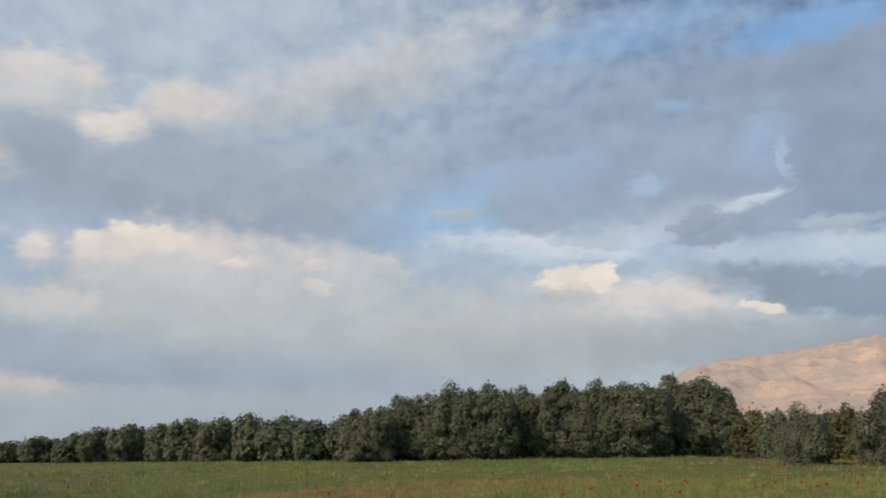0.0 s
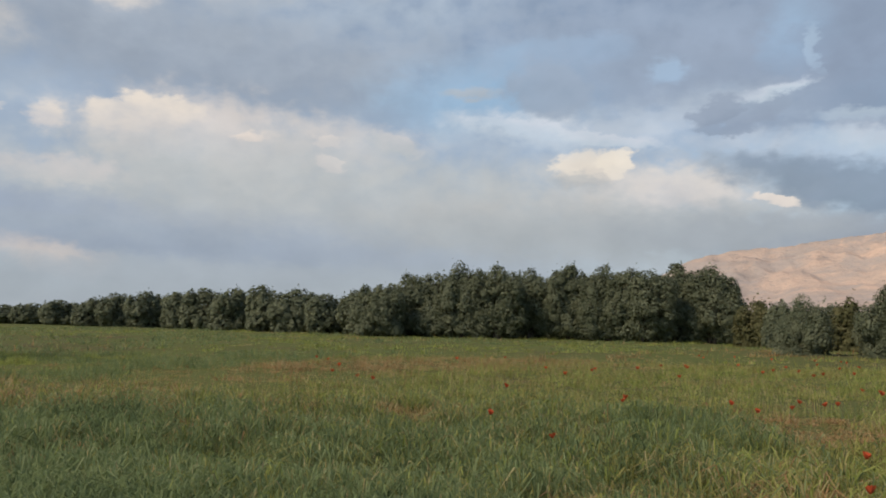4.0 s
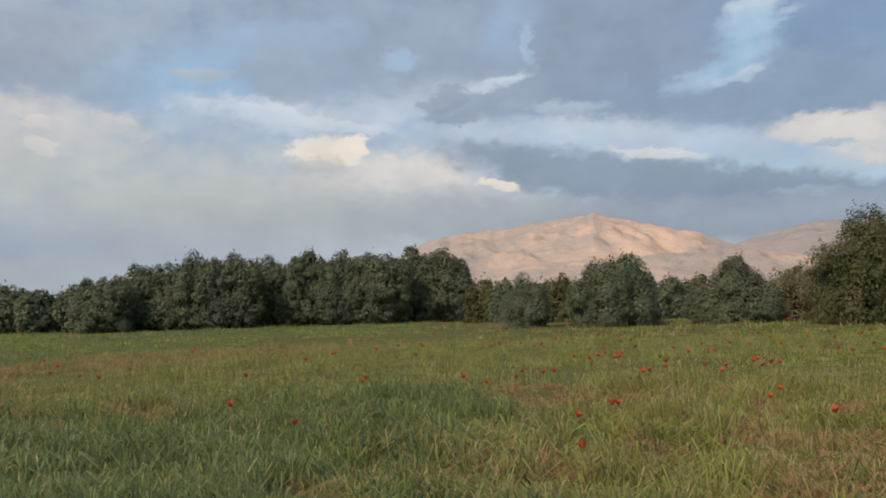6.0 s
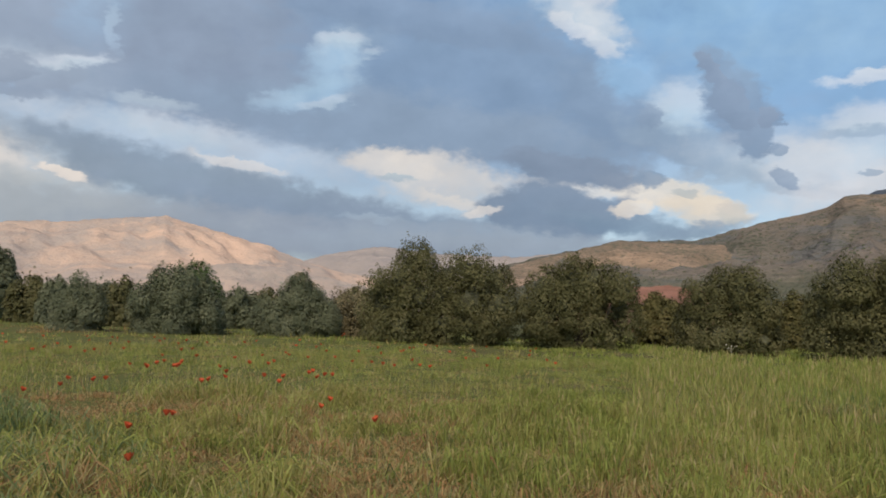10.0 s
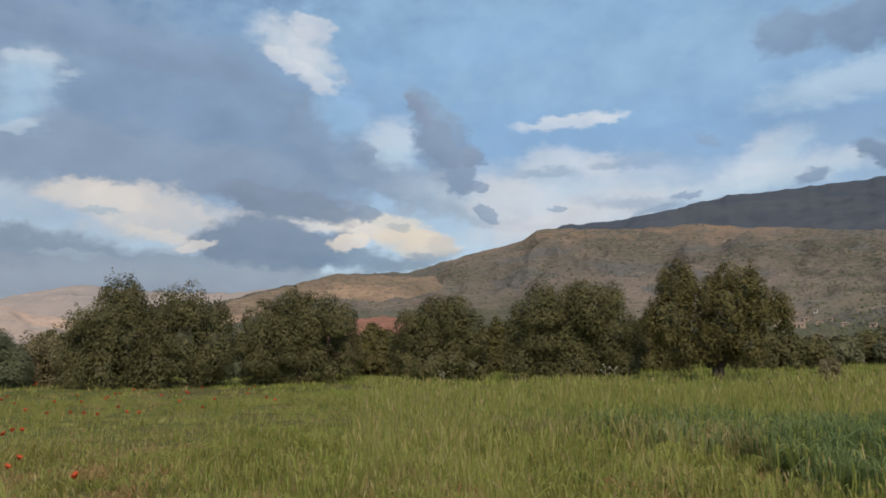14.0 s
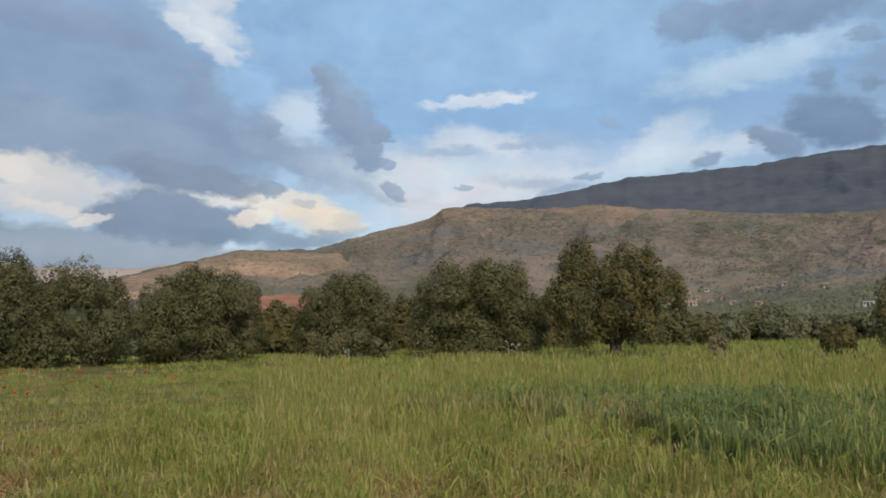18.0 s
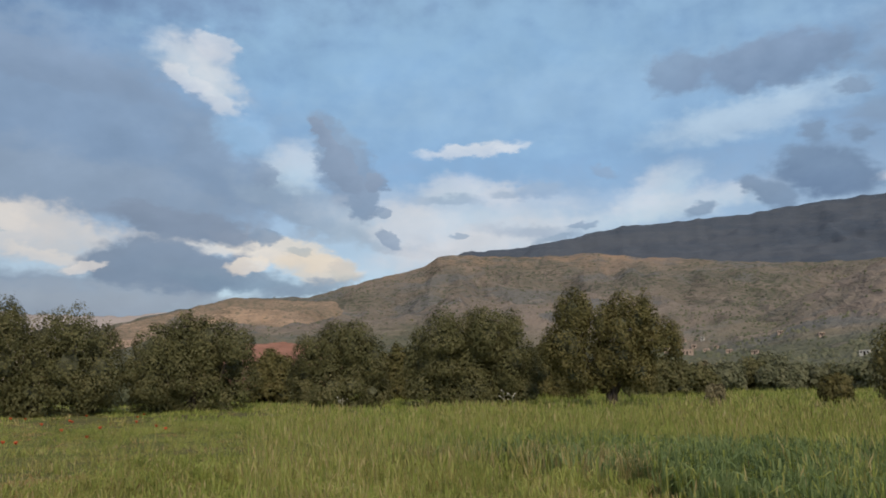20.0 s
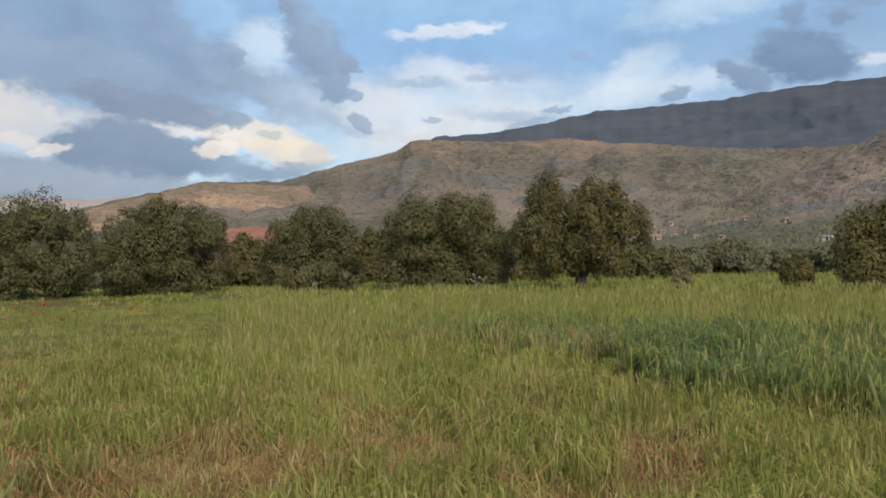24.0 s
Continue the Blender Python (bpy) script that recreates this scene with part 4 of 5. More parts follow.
    slots = np.concatenate([np.zeros(n, int), np.ones(len(cores), int)])
    return mesh_of(name, np.concatenate([v] + cores_v), np.concatenate([f, cores]), [mat, INNER], slots)


def tree(name, azimuth, r, width, height, cols, seed, label, mat, leaves=9000, clear=0.25, leaf=0.135, group="", category="olive tree", clump_size=0.9, trunks=2, gap=0.0):
    rng = np.random.default_rng(seed)
    ob = thing(name, at(azimuth, r), label, category, group, turn=-azimuth)
    leaves = int(leaves * 4.0)
    lobes = lobes_of(rng, cols, width, height, clear + gap)
    part("crown", crown_mesh("crown", rng, lobes, mat, leaves, leaf, clump_size), None, ob)
    bm = bmesh.new()
    for k in range(trunks):
        x0 = (k - (trunks - 1) / 2) * 0.35 + rng.uniform(-0.1, 0.1)
        lean = rng.uniform(-0.3, 0.3) + x0 * 0.8
        tube(bm, [(x0, 0, -0.15), (x0 + 0.2 * lean, 0.03, 0.5), (x0 + lean, 0.0, 0.26 * height), (x0 + 1.6 * lean, 0.1, 0.5 * height)],
             [0.055 * height ** 0.8, 0.038 * height ** 0.8, 0.03 * height ** 0.8, 0.012 * height])
    part("trunk", bm, BARK, ob)
    picks = lobes[::3][:5]
    for c, rad in picks:
        b = bmesh.new()
        s = Vector((0.15 * c[0], 0.1 * c[1], 0.12 * height))
        e = Vector(c) + Vector((0, 0, rad[2] * 0.3))
        m = s.lerp(e, 0.5) + Vector((rng.uniform(-0.2, 0.2), rng.uniform(-0.2, 0.2), -0.12 * (e - s).length))
        tube(b, [s, m, e], [0.022 * height, 0.014 * height, 0.005 * height], 6)
        part("limb", b, BARK, ob)
    return ob


def span(az0, az1, r):
    return radians(az1 - az0) * r


ROW = "olive trees along the field edge"
tree("olive_tree", 46.8, 51.5, span(41.2, 52.4, 51), 6.3, [(-0.78, 0.70, 0.30), (-0.35, 1.0, 0.36), (0.10, 0.90, 0.34), (0.45, 0.92, 0.30), (0.82, 0.82, 0.28), (-0.55, 0.85, 0.3)], 11,
     "broad dense grey green olive tree with several trunks", OLIVE_LEAF, 15000, group=ROW, trunks=3)
tree("olive_tree", 56.6, 51.5, span(52.6, 60.9, 51), 5.7, [(-0.62, 0.86, 0.38), (-0.2, 0.98, 0.36), (0.25, 1.0, 0.36), (0.66, 0.9, 0.36)], 12,
     "round dense olive tree with foliage down to the grass", OLIVE_LEAF, 12000, group=ROW)
tree("olive_tree", 66.2, 54, span(62.6, 69.6, 54), 5.5, [(-0.6, 0.8, 0.38), (-0.1, 1.0, 0.42), (0.3, 0.97, 0.36), (0.72, 0.74, 0.32)], 13,
     "smaller round olive tree among taller ones", OLIVE_LEAF, 11000, group=ROW)
tree("olive_tree", 75.3, 51, span(70.4, 80.2, 51), 6.0, [(-0.74, 0.84, 0.28), (-0.4, 0.93, 0.34), (0.0, 0.95, 0.34), (0.25, 1.0, 0.34), (0.62, 0.95, 0.32), (0.84, 0.65, 0.22)], 14,
     "wide drooping olive tree with pale new leaves", OLIVE_LEAF, 14500, group=ROW, trunks=3)
tree("olive_tree", 84.9, 47.5, span(80.3, 90.0, 47.5), 6.6, [(-0.56, 1.0, 0.30, 0.14), (-0.74, 0.80, 0.22, 0.3), (-0.14, 0.86, 0.24, 0.16), (0.20, 1.0, 0.24, 0.30), (0.44, 0.90, 0.20, 0.34), (0.66, 0.82, 0.17, 0.46), (0.88, 0.74, 0.11, 0.52), (0.46, 0.48, 0.22, 0.14), (0.05, 0.6, 0.26, 0.2), (0.97, 0.62, 0.07, 0.42), (-0.92, 0.66, 0.08, 0.42), (-0.36, 0.96, 0.10, 0.7), (0.02, 0.92, 0.10, 0.66), (0.55, 0.97, 0.08, 0.7)], 15,
     "tall open olive tree with forked trunk and feathery crown", OLIVE_WARM, 9500, group=ROW, gap=0.5, trunks=2, clump_size=0.6)
tree("olive_tree", 105.1, 39, span(101.3, 109.2, 39), 4.0, [(-0.72, 0.84, 0.30), (-0.30, 0.97, 0.34), (0.12, 1.0, 0.34), (0.50, 0.86, 0.30), (0.80, 0.66, 0.22)], 16,
     "low spreading olive tree with yellowish young shoots", OLIVE_WARM, 11000, group=ROW, trunks=3)
tree("olive_tree", 111.4, 41, span(108.4, 114.4, 41), 3.5, [(-0.5, 0.86, 0.42), (0.1, 1.0, 0.45), (0.6, 0.85, 0.38)], 18,
     "low dark olive tree beside a yellowish one", OLIVE_LEAF, 7500, group=ROW)
tree("olive_tree", -41.0, 36, span(-48.5, -34.4, 36), 10.1, [(-0.55, 0.90, 0.40), (-0.1, 0.93, 0.36), (0.15, 0.88, 0.3), (0.45, 0.76, 0.32), (0.72, 0.55, 0.26), (0.80, 0.40, 0.26), (0.90, 0.24, 0.14), (0.86, 0.47, 0.10, 0.3), (-0.38, 1.0, 0.13), (-0.02, 0.98, 0.12), (0.22, 0.95, 0.10), (0.46, 0.86, 0.11), (0.64, 0.7, 0.10)], 17,
     "large dark olive tree at the meadow's edge", OLIVE_GREY, 20000, group=ROW, trunks=3)

BUSH = "round olive bushes at the meadow's end"
tree("olive_bush", 22.95, 56.5, span(21.3, 24.6, 56), 3.4, [(-0.4, 0.9, 0.5), (0.1, 1.0, 0.5), (0.5, 0.85, 0.45)], 21, "small round dark olive bush touching the grass", OLIVE_GREY, 6000, 0.05, group=BUSH, category="bush")
tree("olive_bush", 29.15, 56, span(26.2, 32.1, 56), 4.3, [(-0.6, 0.72, 0.38), (-0.2, 0.95, 0.48), (0.25, 0.98, 0.46), (0.62, 0.75, 0.36)], 22, "large dome-shaped dark olive bush", OLIVE_GREY, 11000, 0.05, group=BUSH, category="bush")
tree("fig_tree", 30.2, 60, 3.6, 4.95, [(-0.4, 0.95, 0.5), (0.1, 1.0, 0.5), (0.6, 0.85, 0.4)], 23, "bright green broad-leaved tree behind a dark bush", FIG_LEAF, 4500, 0.3, group=BUSH, category="fig tree")
tree("olive_bush", 37.1, 57, span(34.2, 39.9, 57), 4.0, [(-0.6, 0.7, 0.38), (-0.1, 0.98, 0.42), (0.3, 0.86, 0.42), (0.68, 0.62, 0.32)], 24, "rounded grey olive bush with a bare twig on top", OLIVE_GREY, 10500, 0.05, group=BUSH, category="bush")
tree("thorn_bush", 37.4, 59.5, 2.6, 4.7, [(-0.2, 1.0, 0.4), (0.3, 0.86, 0.4)], 25, "thin brownish bush behind the olive bush", DRY_LEAF, 1800, 0.4, group=BUSH, category="bush", clump_size=0.3)
tree("thorn_bush", 40.5, 61, 3.2, 3.7, [(-0.3, 0.9, 0.4), (0.3, 1.0, 0.4)], 26, "brownish dry bush beside the trees", DRY_LEAF, 2600, 0.1, group=BUSH, category="bush")

# the grove beyond the meadow
GROVE = "olive trees of the grove"
GROVE_LABEL = "tall grey green olive tree standing in a dense grove"
grove = [(-4.9, 2.4), (-2.9, 3.0), (-1.0, 3.4), (0.9, 3.95), (3.2, 3.8), (5.5, 3.55), (8.2, 3.95), (10.8, 3.9), (13.3, 3.95), (15.6, 3.95), (17.6, 3.9)]
for k, (a, e) in enumerate(grove):
    r = 82 + (k * 7 % 4)
    h = EYE + r * math.tan(radians(e))
    shape = [(-0.55, 0.82, 0.46), (-0.1, 1.0, 0.46), (0.4, 0.92, 0.46), (0.1, 0.85, 0.5)] if k % 2 else [(-0.5, 0.93, 0.45), (0.05, 0.97, 0.48), (0.5, 0.86, 0.45)]
    tree("olive_tree", a, r, 5.3 + 0.6 * (k % 3), h, shape, 40 + k, GROVE_LABEL, OLIVE_GREY, 4200, 0.3, 0.24, GROVE, gap=0.7 if k in (5, 6) else 0.25, clump_size=0.75)
tree("olive_tree", 19.1, 84, 2.6, 5.4, [(-0.4, 1.0, 0.6), (0.3, 0.8, 0.5)], 58, "slender olive tree at the grove's end", OLIVE_GREY, 2000, 0.3, 0.22, GROVE, clump_size=0.7)
for k in range(12):
    a = -4 + 2.0 * k
    h = EYE + 92 * math.tan(radians(float(np.interp(a, [-4, 1, 18], [2.2, 3.3, 3.3]))))
    tree("olive_tree", a, 91 + k % 3, 5.2, h, [(-0.5, 0.9, 0.5), (0.1, 1.0, 0.5), (0.6, 0.9, 0.45)], 70 + k, "olive tree deeper in the grove", OLIVE_GREY, 1300, 0.3, 0.36, GROVE, clump_size=0.8)

# the long row that runs away from the grove
far_az = [-31, -28.2, -25.7, -23.3, -21.6, -18.4, -16.1, -13.6, -11.4, -10.1, -7.4, -5.4]
far_el = [0.40, 0.38, 0.72, 1.03, 1.35, 1.5, 1.85, 1.9, 2.15, 1.6, 1.64, 1.97]
models = {}
a, k = -48.0, 0
while a < -5.2:
    r = float(np.interp(a, [-48, -30, -11, -5], [165, 140, 97, 88]))
    h = EYE + r * math.tan(radians(float(np.interp(a, far_az, far_el))))
    key = k % 5
    m = Matrix.Translation(at(a, r)) @ pose(0, 0, 0, 0, 0, -a + 37 * (k % 3)) @ Matrix.Diagonal((1.0, 1.0, h / 5.0, 1))
    if key not in models:
        models[key] = tree("olive_tree", a, r, 6.4, 5.0, [(-0.5, 0.88, 0.46), (-0.05, 1.0, 0.46), (0.5, 0.9, 0.46)], 90 + key, "distant olive tree in a long row", OLIVE_GREY, 1150, 0.25, 0.42, "olive trees in the far row", clump_size=0.8)
        models[key].scale = (1, 1, 1)
        models[key].matrix_basis = m
    else:
        ob = copy_thing(models[key], m)
        ob.matrix_basis = m
    a += math.degrees(3.7 / r)
    k += 1

# trees and scrub seen between and behind the row
BACK = "trees behind the field edge"
for k, (a, r, w, e, mat) in enumerate(((20.4, 74, 4.2, 1.75, OLIVE_LEAF), (22.0, 72, 3.5, 1.6, OLIVE_GREY), (25.6, 70, 3.2, 1.85, OLIVE_LEAF), (24.6, 78, 4.0, 1.3, OLIVE_GREY), (33.0, 72, 4.2, 1.5, OLIVE_GREY), (35.0, 76, 4, 1.5, OLIVE_LEAF),
                                       (40.8, 68, 3.4, 1.7, OLIVE_LEAF), (42.3, 66, 3.6, 1.8, OLIVE_LEAF), (52.5, 70, 3.2, 1.4, OLIVE_GREY), (61.6, 66, 3.6, 2.1, OLIVE_WARM), (62.6, 72, 4.2, 1.7, OLIVE_WARM), (70.2, 68, 4.0, 2.3, OLIVE_WARM), (71.5, 74, 4.2, 1.9, OLIVE_WARM),
                                       (80.4, 66, 4.4, 2.2, OLIVE_WARM), (81.6, 70, 4.2, 1.9, OLIVE_WARM), (79.2, 74, 4, 1.8, OLIVE_LEAF), (87.0, 68, 3.8, 1.5, OLIVE_LEAF), (88.6, 70, 3.8, 1.1, OLIVE_LEAF), (90.2, 74, 4.2, 0.7, OLIVE_LEAF))):
    tree("olive_tree", a, r, w, EYE + r * math.tan(radians(e)), [(-0.5, 0.85, 0.5), (0.05, 1.0, 0.5), (0.55, 0.88, 0.46)], 120 + k, "smaller olive tree behind the front row", mat, 1900, 0.1, 0.23, BACK, clump_size=0.55)
for k, (a, r, w, e, mat) in enumerate(((90.9, 86, 4.4, 0.75, DRY_LEAF), (92.2, 84, 4.4, 0.85, SCRUB_LEAF), (93.5, 88, 5.2, 1.0, OLIVE_LEAF), (94.9, 96, 4.8, 1.35, SCRUB_LEAF), (95.6, 84, 4.6, 0.8, SCRUB_LEAF), (97.2, 86, 4.6, 0.5, SCRUB_LEAF),
                                       (98.6, 88, 4.6, 0.45, OLIVE_LEAF), (100.0, 84, 4.8, 0.7, SCRUB_LEAF), (101.5, 86, 5, 0.9, SCRUB_LEAF), (103.2, 88, 5, 1.0, SCRUB_LEAF), (105, 86, 5, 1, SCRUB_LEAF), (107.5, 86, 5, 1, SCRUB_LEAF), (110, 86, 5, 1.1, SCRUB_LEAF), (112.5, 86, 5, 1.1, SCRUB_LEAF), (115, 86, 5, 1.1, SCRUB_LEAF))):
    tree("scrub_bush", a, r, w, EYE + r * math.tan(radians(e)), [(-0.5, 0.85, 0.5), (0.05, 1.0, 0.5), (0.55, 0.9, 0.46)], 150 + k, "low scrubby olive bush in a hedge line", mat, 1600, 0.05, 0.25, "scrub beyond the wheat", category="bush", clump_size=0.45)
tree("scrub_bush", 98.85, 45.5, 2.0, 1.8, [(-0.4, 0.9, 0.5), (0.2, 1.0, 0.5)], 171, "pale green bush standing alone in the wheat", OLIVE_WARM, 1500, 0.05, 0.13, "scrub beyond the wheat", category="bush", clump_size=0.25)
tree("scrub_bush", 91.6, 45.5, 1.2, 1.35, [(-0.3, 0.9, 0.5), (0.3, 1.0, 0.5)], 172, "small dry bush at the wheat's edge", DRY_LEAF, 500, 0.05, 0.09, "scrub beyond the wheat", category="bush", clump_size=0.2)


# ---- grass ----
def field_blades(seed, count, r0, r1, az0=-56, az1=124):
    """Blades in tufts over a ring of the meadow; returns places, heights, leans, droop and tones."""
    rng = np.random.default_rng(seed)
    tufts = count // 18
    rt = np.sqrt(rng.uniform(r0 * r0, r1 * r1, tufts))
    at_ = rng.uniform(az0, az1, tufts)
    own = rng.integers(0, tufts, count)
    off = rng.normal(size=(count, 2)) * ((0.035 + 0.0035 * rt) * rng.uniform(0.6, 1.6, tufts))[own][:, None]
    x, y = rt[own] * np.sin(np.radians(at_[own])) + off[:, 0], rt[own] * np.cos(np.radians(at_[own])) + off[:, 1]
    r, az = np.hypot(x, y), np.degrees(np.arctan2(x, y))
    vigour = (0.34 + 1.2 * rng.uniform(size=tufts) ** 1.6)[own]
    spread = np.arctan2(off[:, 1], off[:, 0])
    p = np.stack([x, y], -1)
    big = fbm(p * 0.16, 3, 31)
    mid = fbm(p * 0.55, 3, 41)
    small = fbm(p * 1.6, 2, 51)
    lush = fbm(p * 0.23, 3, 77)
    lump = np.clip(0.5 + 0.9 * fbm(p * 1.15, 3, 63), 0, 1)
    # tones: 0 green, 1 blue green, 2 olive, 3 straw, 4 russet, 5 wheat, 6 dark wheat
    pick = np.where(rng.uniform(size=count) < 0.78, rng.uniform(size=tufts)[own], rng.uniform(size=count))
    dry = 0.16 * np.clip((58 - az) / 25, 0, 1)
    tone = np.where(pick < 0.60 - dry + 0.25 * lush, 0, np.where(pick < 0.93 - dry, 2, 3))
    left = np.clip((30 - az) / 25, 0, 1) * np.clip((20 - r) / 8, 0, 1)
    tone = np.where((rng.uniform(size=count) < left * 0.85 + 0.55 * np.clip(lush + 0.2, 0, 1) * (az < 48) * np.clip((24 - r) / 8, 0, 1)), 1, tone)
    # the dry strip across the meadow, greener ground beyond it
    strip = np.interp(az, [-56, -21, -13, -6.5, 0, 8, 15.6, 24, 60], [15, 20, 25, 30, 35, 39, 48, 60, 400])
    in_strip = np.exp(-((r - strip) / (0.17 * strip)) ** 2) * (az < 30)
    tone = np.where(rng.uniform(size=count) < in_strip * (1.0 + 0.5 * big), np.where(rng.uniform(size=count) < 0.62, 4, 3), tone)
    beyond = (r > strip * 1.2) & (az < 26)
    tone = np.where(beyond & (rng.uniform(size=count) < 0.85), np.where(big + 0.6 * (az < -14) > 0.05, 1, 0), tone)
    bare = np.clip(-0.30 - 1.7 * (mid + 0.6 * small) + 0.65 * np.exp(-((az - 61) / 13) ** 2 - ((r - 7.2) / 2.6) ** 2) + 0.3 * np.exp(-((az - 24) / 14) ** 2 - ((r - 10) / 4) ** 2), 0, 1)
    tone = np.where(rng.uniform(size=count) < bare * 1.3, np.where(rng.uniform(size=count) < 0.55, 4, 3), tone)
    # the young wheat and its dark lush band
    edge = np.interp(az, [50, 62.8, 70, 76, 84, 92, 98, 104, 124], [47, 23, 17.5, 14.2, 13.2, 11.8, 10.6, 9.6, 9.0]) + 0.9 * small + 0.8 * mid
    back_edge = np.interp(az, [62, 70, 76, 84, 91, 98, 104, 124], [23, 23, 21.5, 20.5, 19, 17.5, 16.5, 15])
    crop = (az > 50) & (r > edge)
    dark = crop & (r < back_edge + 2.5 * mid) & (az > 66)
    tone = np.where(crop, np.where(dark & (rng.uniform(size=count) < np.interp(az, [66, 76, 86, 92], [0.25, 0.55, 0.8, 1.0])), np.where(pick < 0.2, 5, 6), np.where(pick < 0.14, 3, np.where(pick < 0.30, 0, 5))), tone)
    golden = crop & (np.abs(r - edge - 0.8) < 1.3) & (az < 88) & (pick < 0.5)
    tone = np.where(golden, 3, tone)
    h = (0.20 + 0.26 * lump + 0.06 * big) * rng.uniform(0.55, 1.2, count) * vigour * np.where(tone == 4, 0.8, 1.0) * (1 - 0.6 * bare)
    ripe = np.clip((az - 45) / 20, 0, 1)
    h = np.where(crop, rng.uniform(0.44, 0.70, count) * (0.62 + 0.26 * vigour) * np.where(dark, 1.12, 1.0) * np.interp(az, [50, 68, 82], [0.45, 0.72, 1.0]), np.clip(h * (0.85 + 0.12 * ripe), 0.05, 0.46))
    matted = np.clip((56 - az) / 25, 0, 1) * np.clip((26 - r) / 12, 0, 1)
    lie = np.where(crop, 0.55, 0.62 + 0.65 * matted + 0.35 * np.clip(small, 0, 1) + 0.8 * bare)
    turn = np.where(rng.uniform(size=count) < 0.6, spread + rng.normal(size=count) * 0.5, fbm(p * 0.5, 3, 91) * 5 + rng.normal(size=count) * (0.9 + 1.2 * matted))
    lie = lie * rng.uniform(0.15, 1.6, count)
    lean = np.stack([np.cos(turn), np.sin(turn)], -1) * (h * lie)[:, None]
    z = ground_height(x, y)
    return rng, np.stack([x, y, z - 0.02], -1), h, lean, lie, tone


MEADOW = [GRASS, GRASS_BLUE, GRASS_OLIVE, STRAW, RUSSET, WHEAT, WHEAT_DARK]


def grass(name, seed, count, r0, r1, width, simple, label, az0=-56, az1=124):
    rng, p, h, lean, lie, tone = field_blades(seed, count, r0, r1, az0, az1)
    n = len(h)
    a = rng.uniform(0, np.pi, n)
    w = width * rng.uniform(0.6, 1.5, n) * np.where(tone == 3, 0.7, np.where(tone >= 5, 1.35, 1.0))
    side = np.stack([np.cos(a), np.sin(a), np.zeros(n)], -1) * w[:, None] / 2
    up = np.zeros((n, 3))
    up[:, 2] = h
    bend = np.concatenate([lean, np.zeros((n, 1))], 1)
    # the further a blade leans, the more its tip bows back to the ground
    tip = p + up * np.clip(1.05 - 0.6 * np.clip(lie - 0.1, 0, 1.2), 0.3, 1)[:, None] + bend
    if simple:
        v = np.stack([p - side, p + side, tip], 1).reshape(-1, 3)
        f = np.arange(n * 3).reshape(n, 3)
        slots = tone
    else:
        mid = p + up * 0.88 + bend * 0.34
        v = np.stack([p - side * 0.7, p + side * 0.7, mid - side, mid + side, tip], 1).reshape(-1, 3)
        o = np.arange(n)[:, None] * 5
        f = np.stack([o + [0, 1, 3], o + [0, 3, 2], o + [2, 3, 4]], 1).reshape(-1, 3)
        slots = np.repeat(tone, 3)
    tagged(new(name, mesh_of(name, v, f, MEADOW, slots)), label, "grass", kind="stuff")


grass("meadow_grass", 1, 150000, 2.2, 8.0, 0.0105, False, "mixed green and dry meadow grass, partly flattened")
grass("meadow_grass", 2, 172000, 8.0, 17.0, 0.0138, False, "green and olive meadow grass with russet patches")
grass("meadow_grass", 5, 110000, 8.0, 17.0, 0.014, True, "short undergrowth of the meadow")
grass("meadow_grass", 3, 290000, 17.0, 38.0, 0.020, True, "meadow grass and young wheat further out")
grass("meadow_grass", 4, 190000, 38.0, 110.0, 0.06, True, "distant meadow grass up to the trees")
grass("meadow_grass", 6, 45000, 0.4, 16.0, 0.03, True, "meadow grass going on behind the viewpoint", 124, 304)
grass("meadow_grass", 7, 6000, 0.3, 2.4, 0.012, False, "trodden meadow grass at the viewpoint")


def stalks(name, seed, count, az0, az1, r0, r1, height, mats, label, heads=True):
    """Upright stalks with a seed head or ear: a thin stem and a spindle on its tip."""
    rng = np.random.default_rng(seed)
    az = rng.uniform(az0, az1, count)
    r = np.sqrt(rng.uniform(r0 * r0, r1 * r1, count))
    x, y = r * np.sin(np.radians(az)), r * np.cos(np.radians(az))
    keep = fbm(np.stack([x, y], -1) * 0.3, 3, seed) > rng.uniform(-0.7, 0.5, count)
    x, y = x[keep], y[keep]
    n = len(x)
    h = height * rng.uniform(0.6, 1.25, n)
    base = np.stack([x, y, ground_height(x, y)], -1)
    lean = rng.normal(size=(n, 3)) * np.array([0.14, 0.14, 0]) * h[:, None]
    up = np.stack([np.zeros(n), np.zeros(n), h], -1)
    a = rng.uniform(0, np.pi, n)
    s = np.stack([np.cos(a), np.sin(a), np.zeros(n)], -1)
    w = (rng.uniform(0.7, 1.3, n) * (0.9 + np.hypot(x, y) / 22))[:, None]
    top = base + up + lean
    neck = base + up * 0.78 + lean * 0.6
    fat = base + up * 0.9 + lean * 0.85
    v = np.stack([base - s * 0.003 * w, base + s * 0.003 * w, neck, fat - s * 0.0055 * w, fat + s * 0.0055 * w, top], 1).reshape(-1, 3)
    o = np.arange(n)[:, None] * 6
    f = np.stack([o + [0, 1, 2], o + [2, 4, 3], o + [3, 4, 5]], 1).reshape(-1, 3)
    tagged(new(name, mesh_of(name, v, f, mats, np.repeat(rng.integers(0, len(mats), n), 3))), label, "grass", kind="stuff")


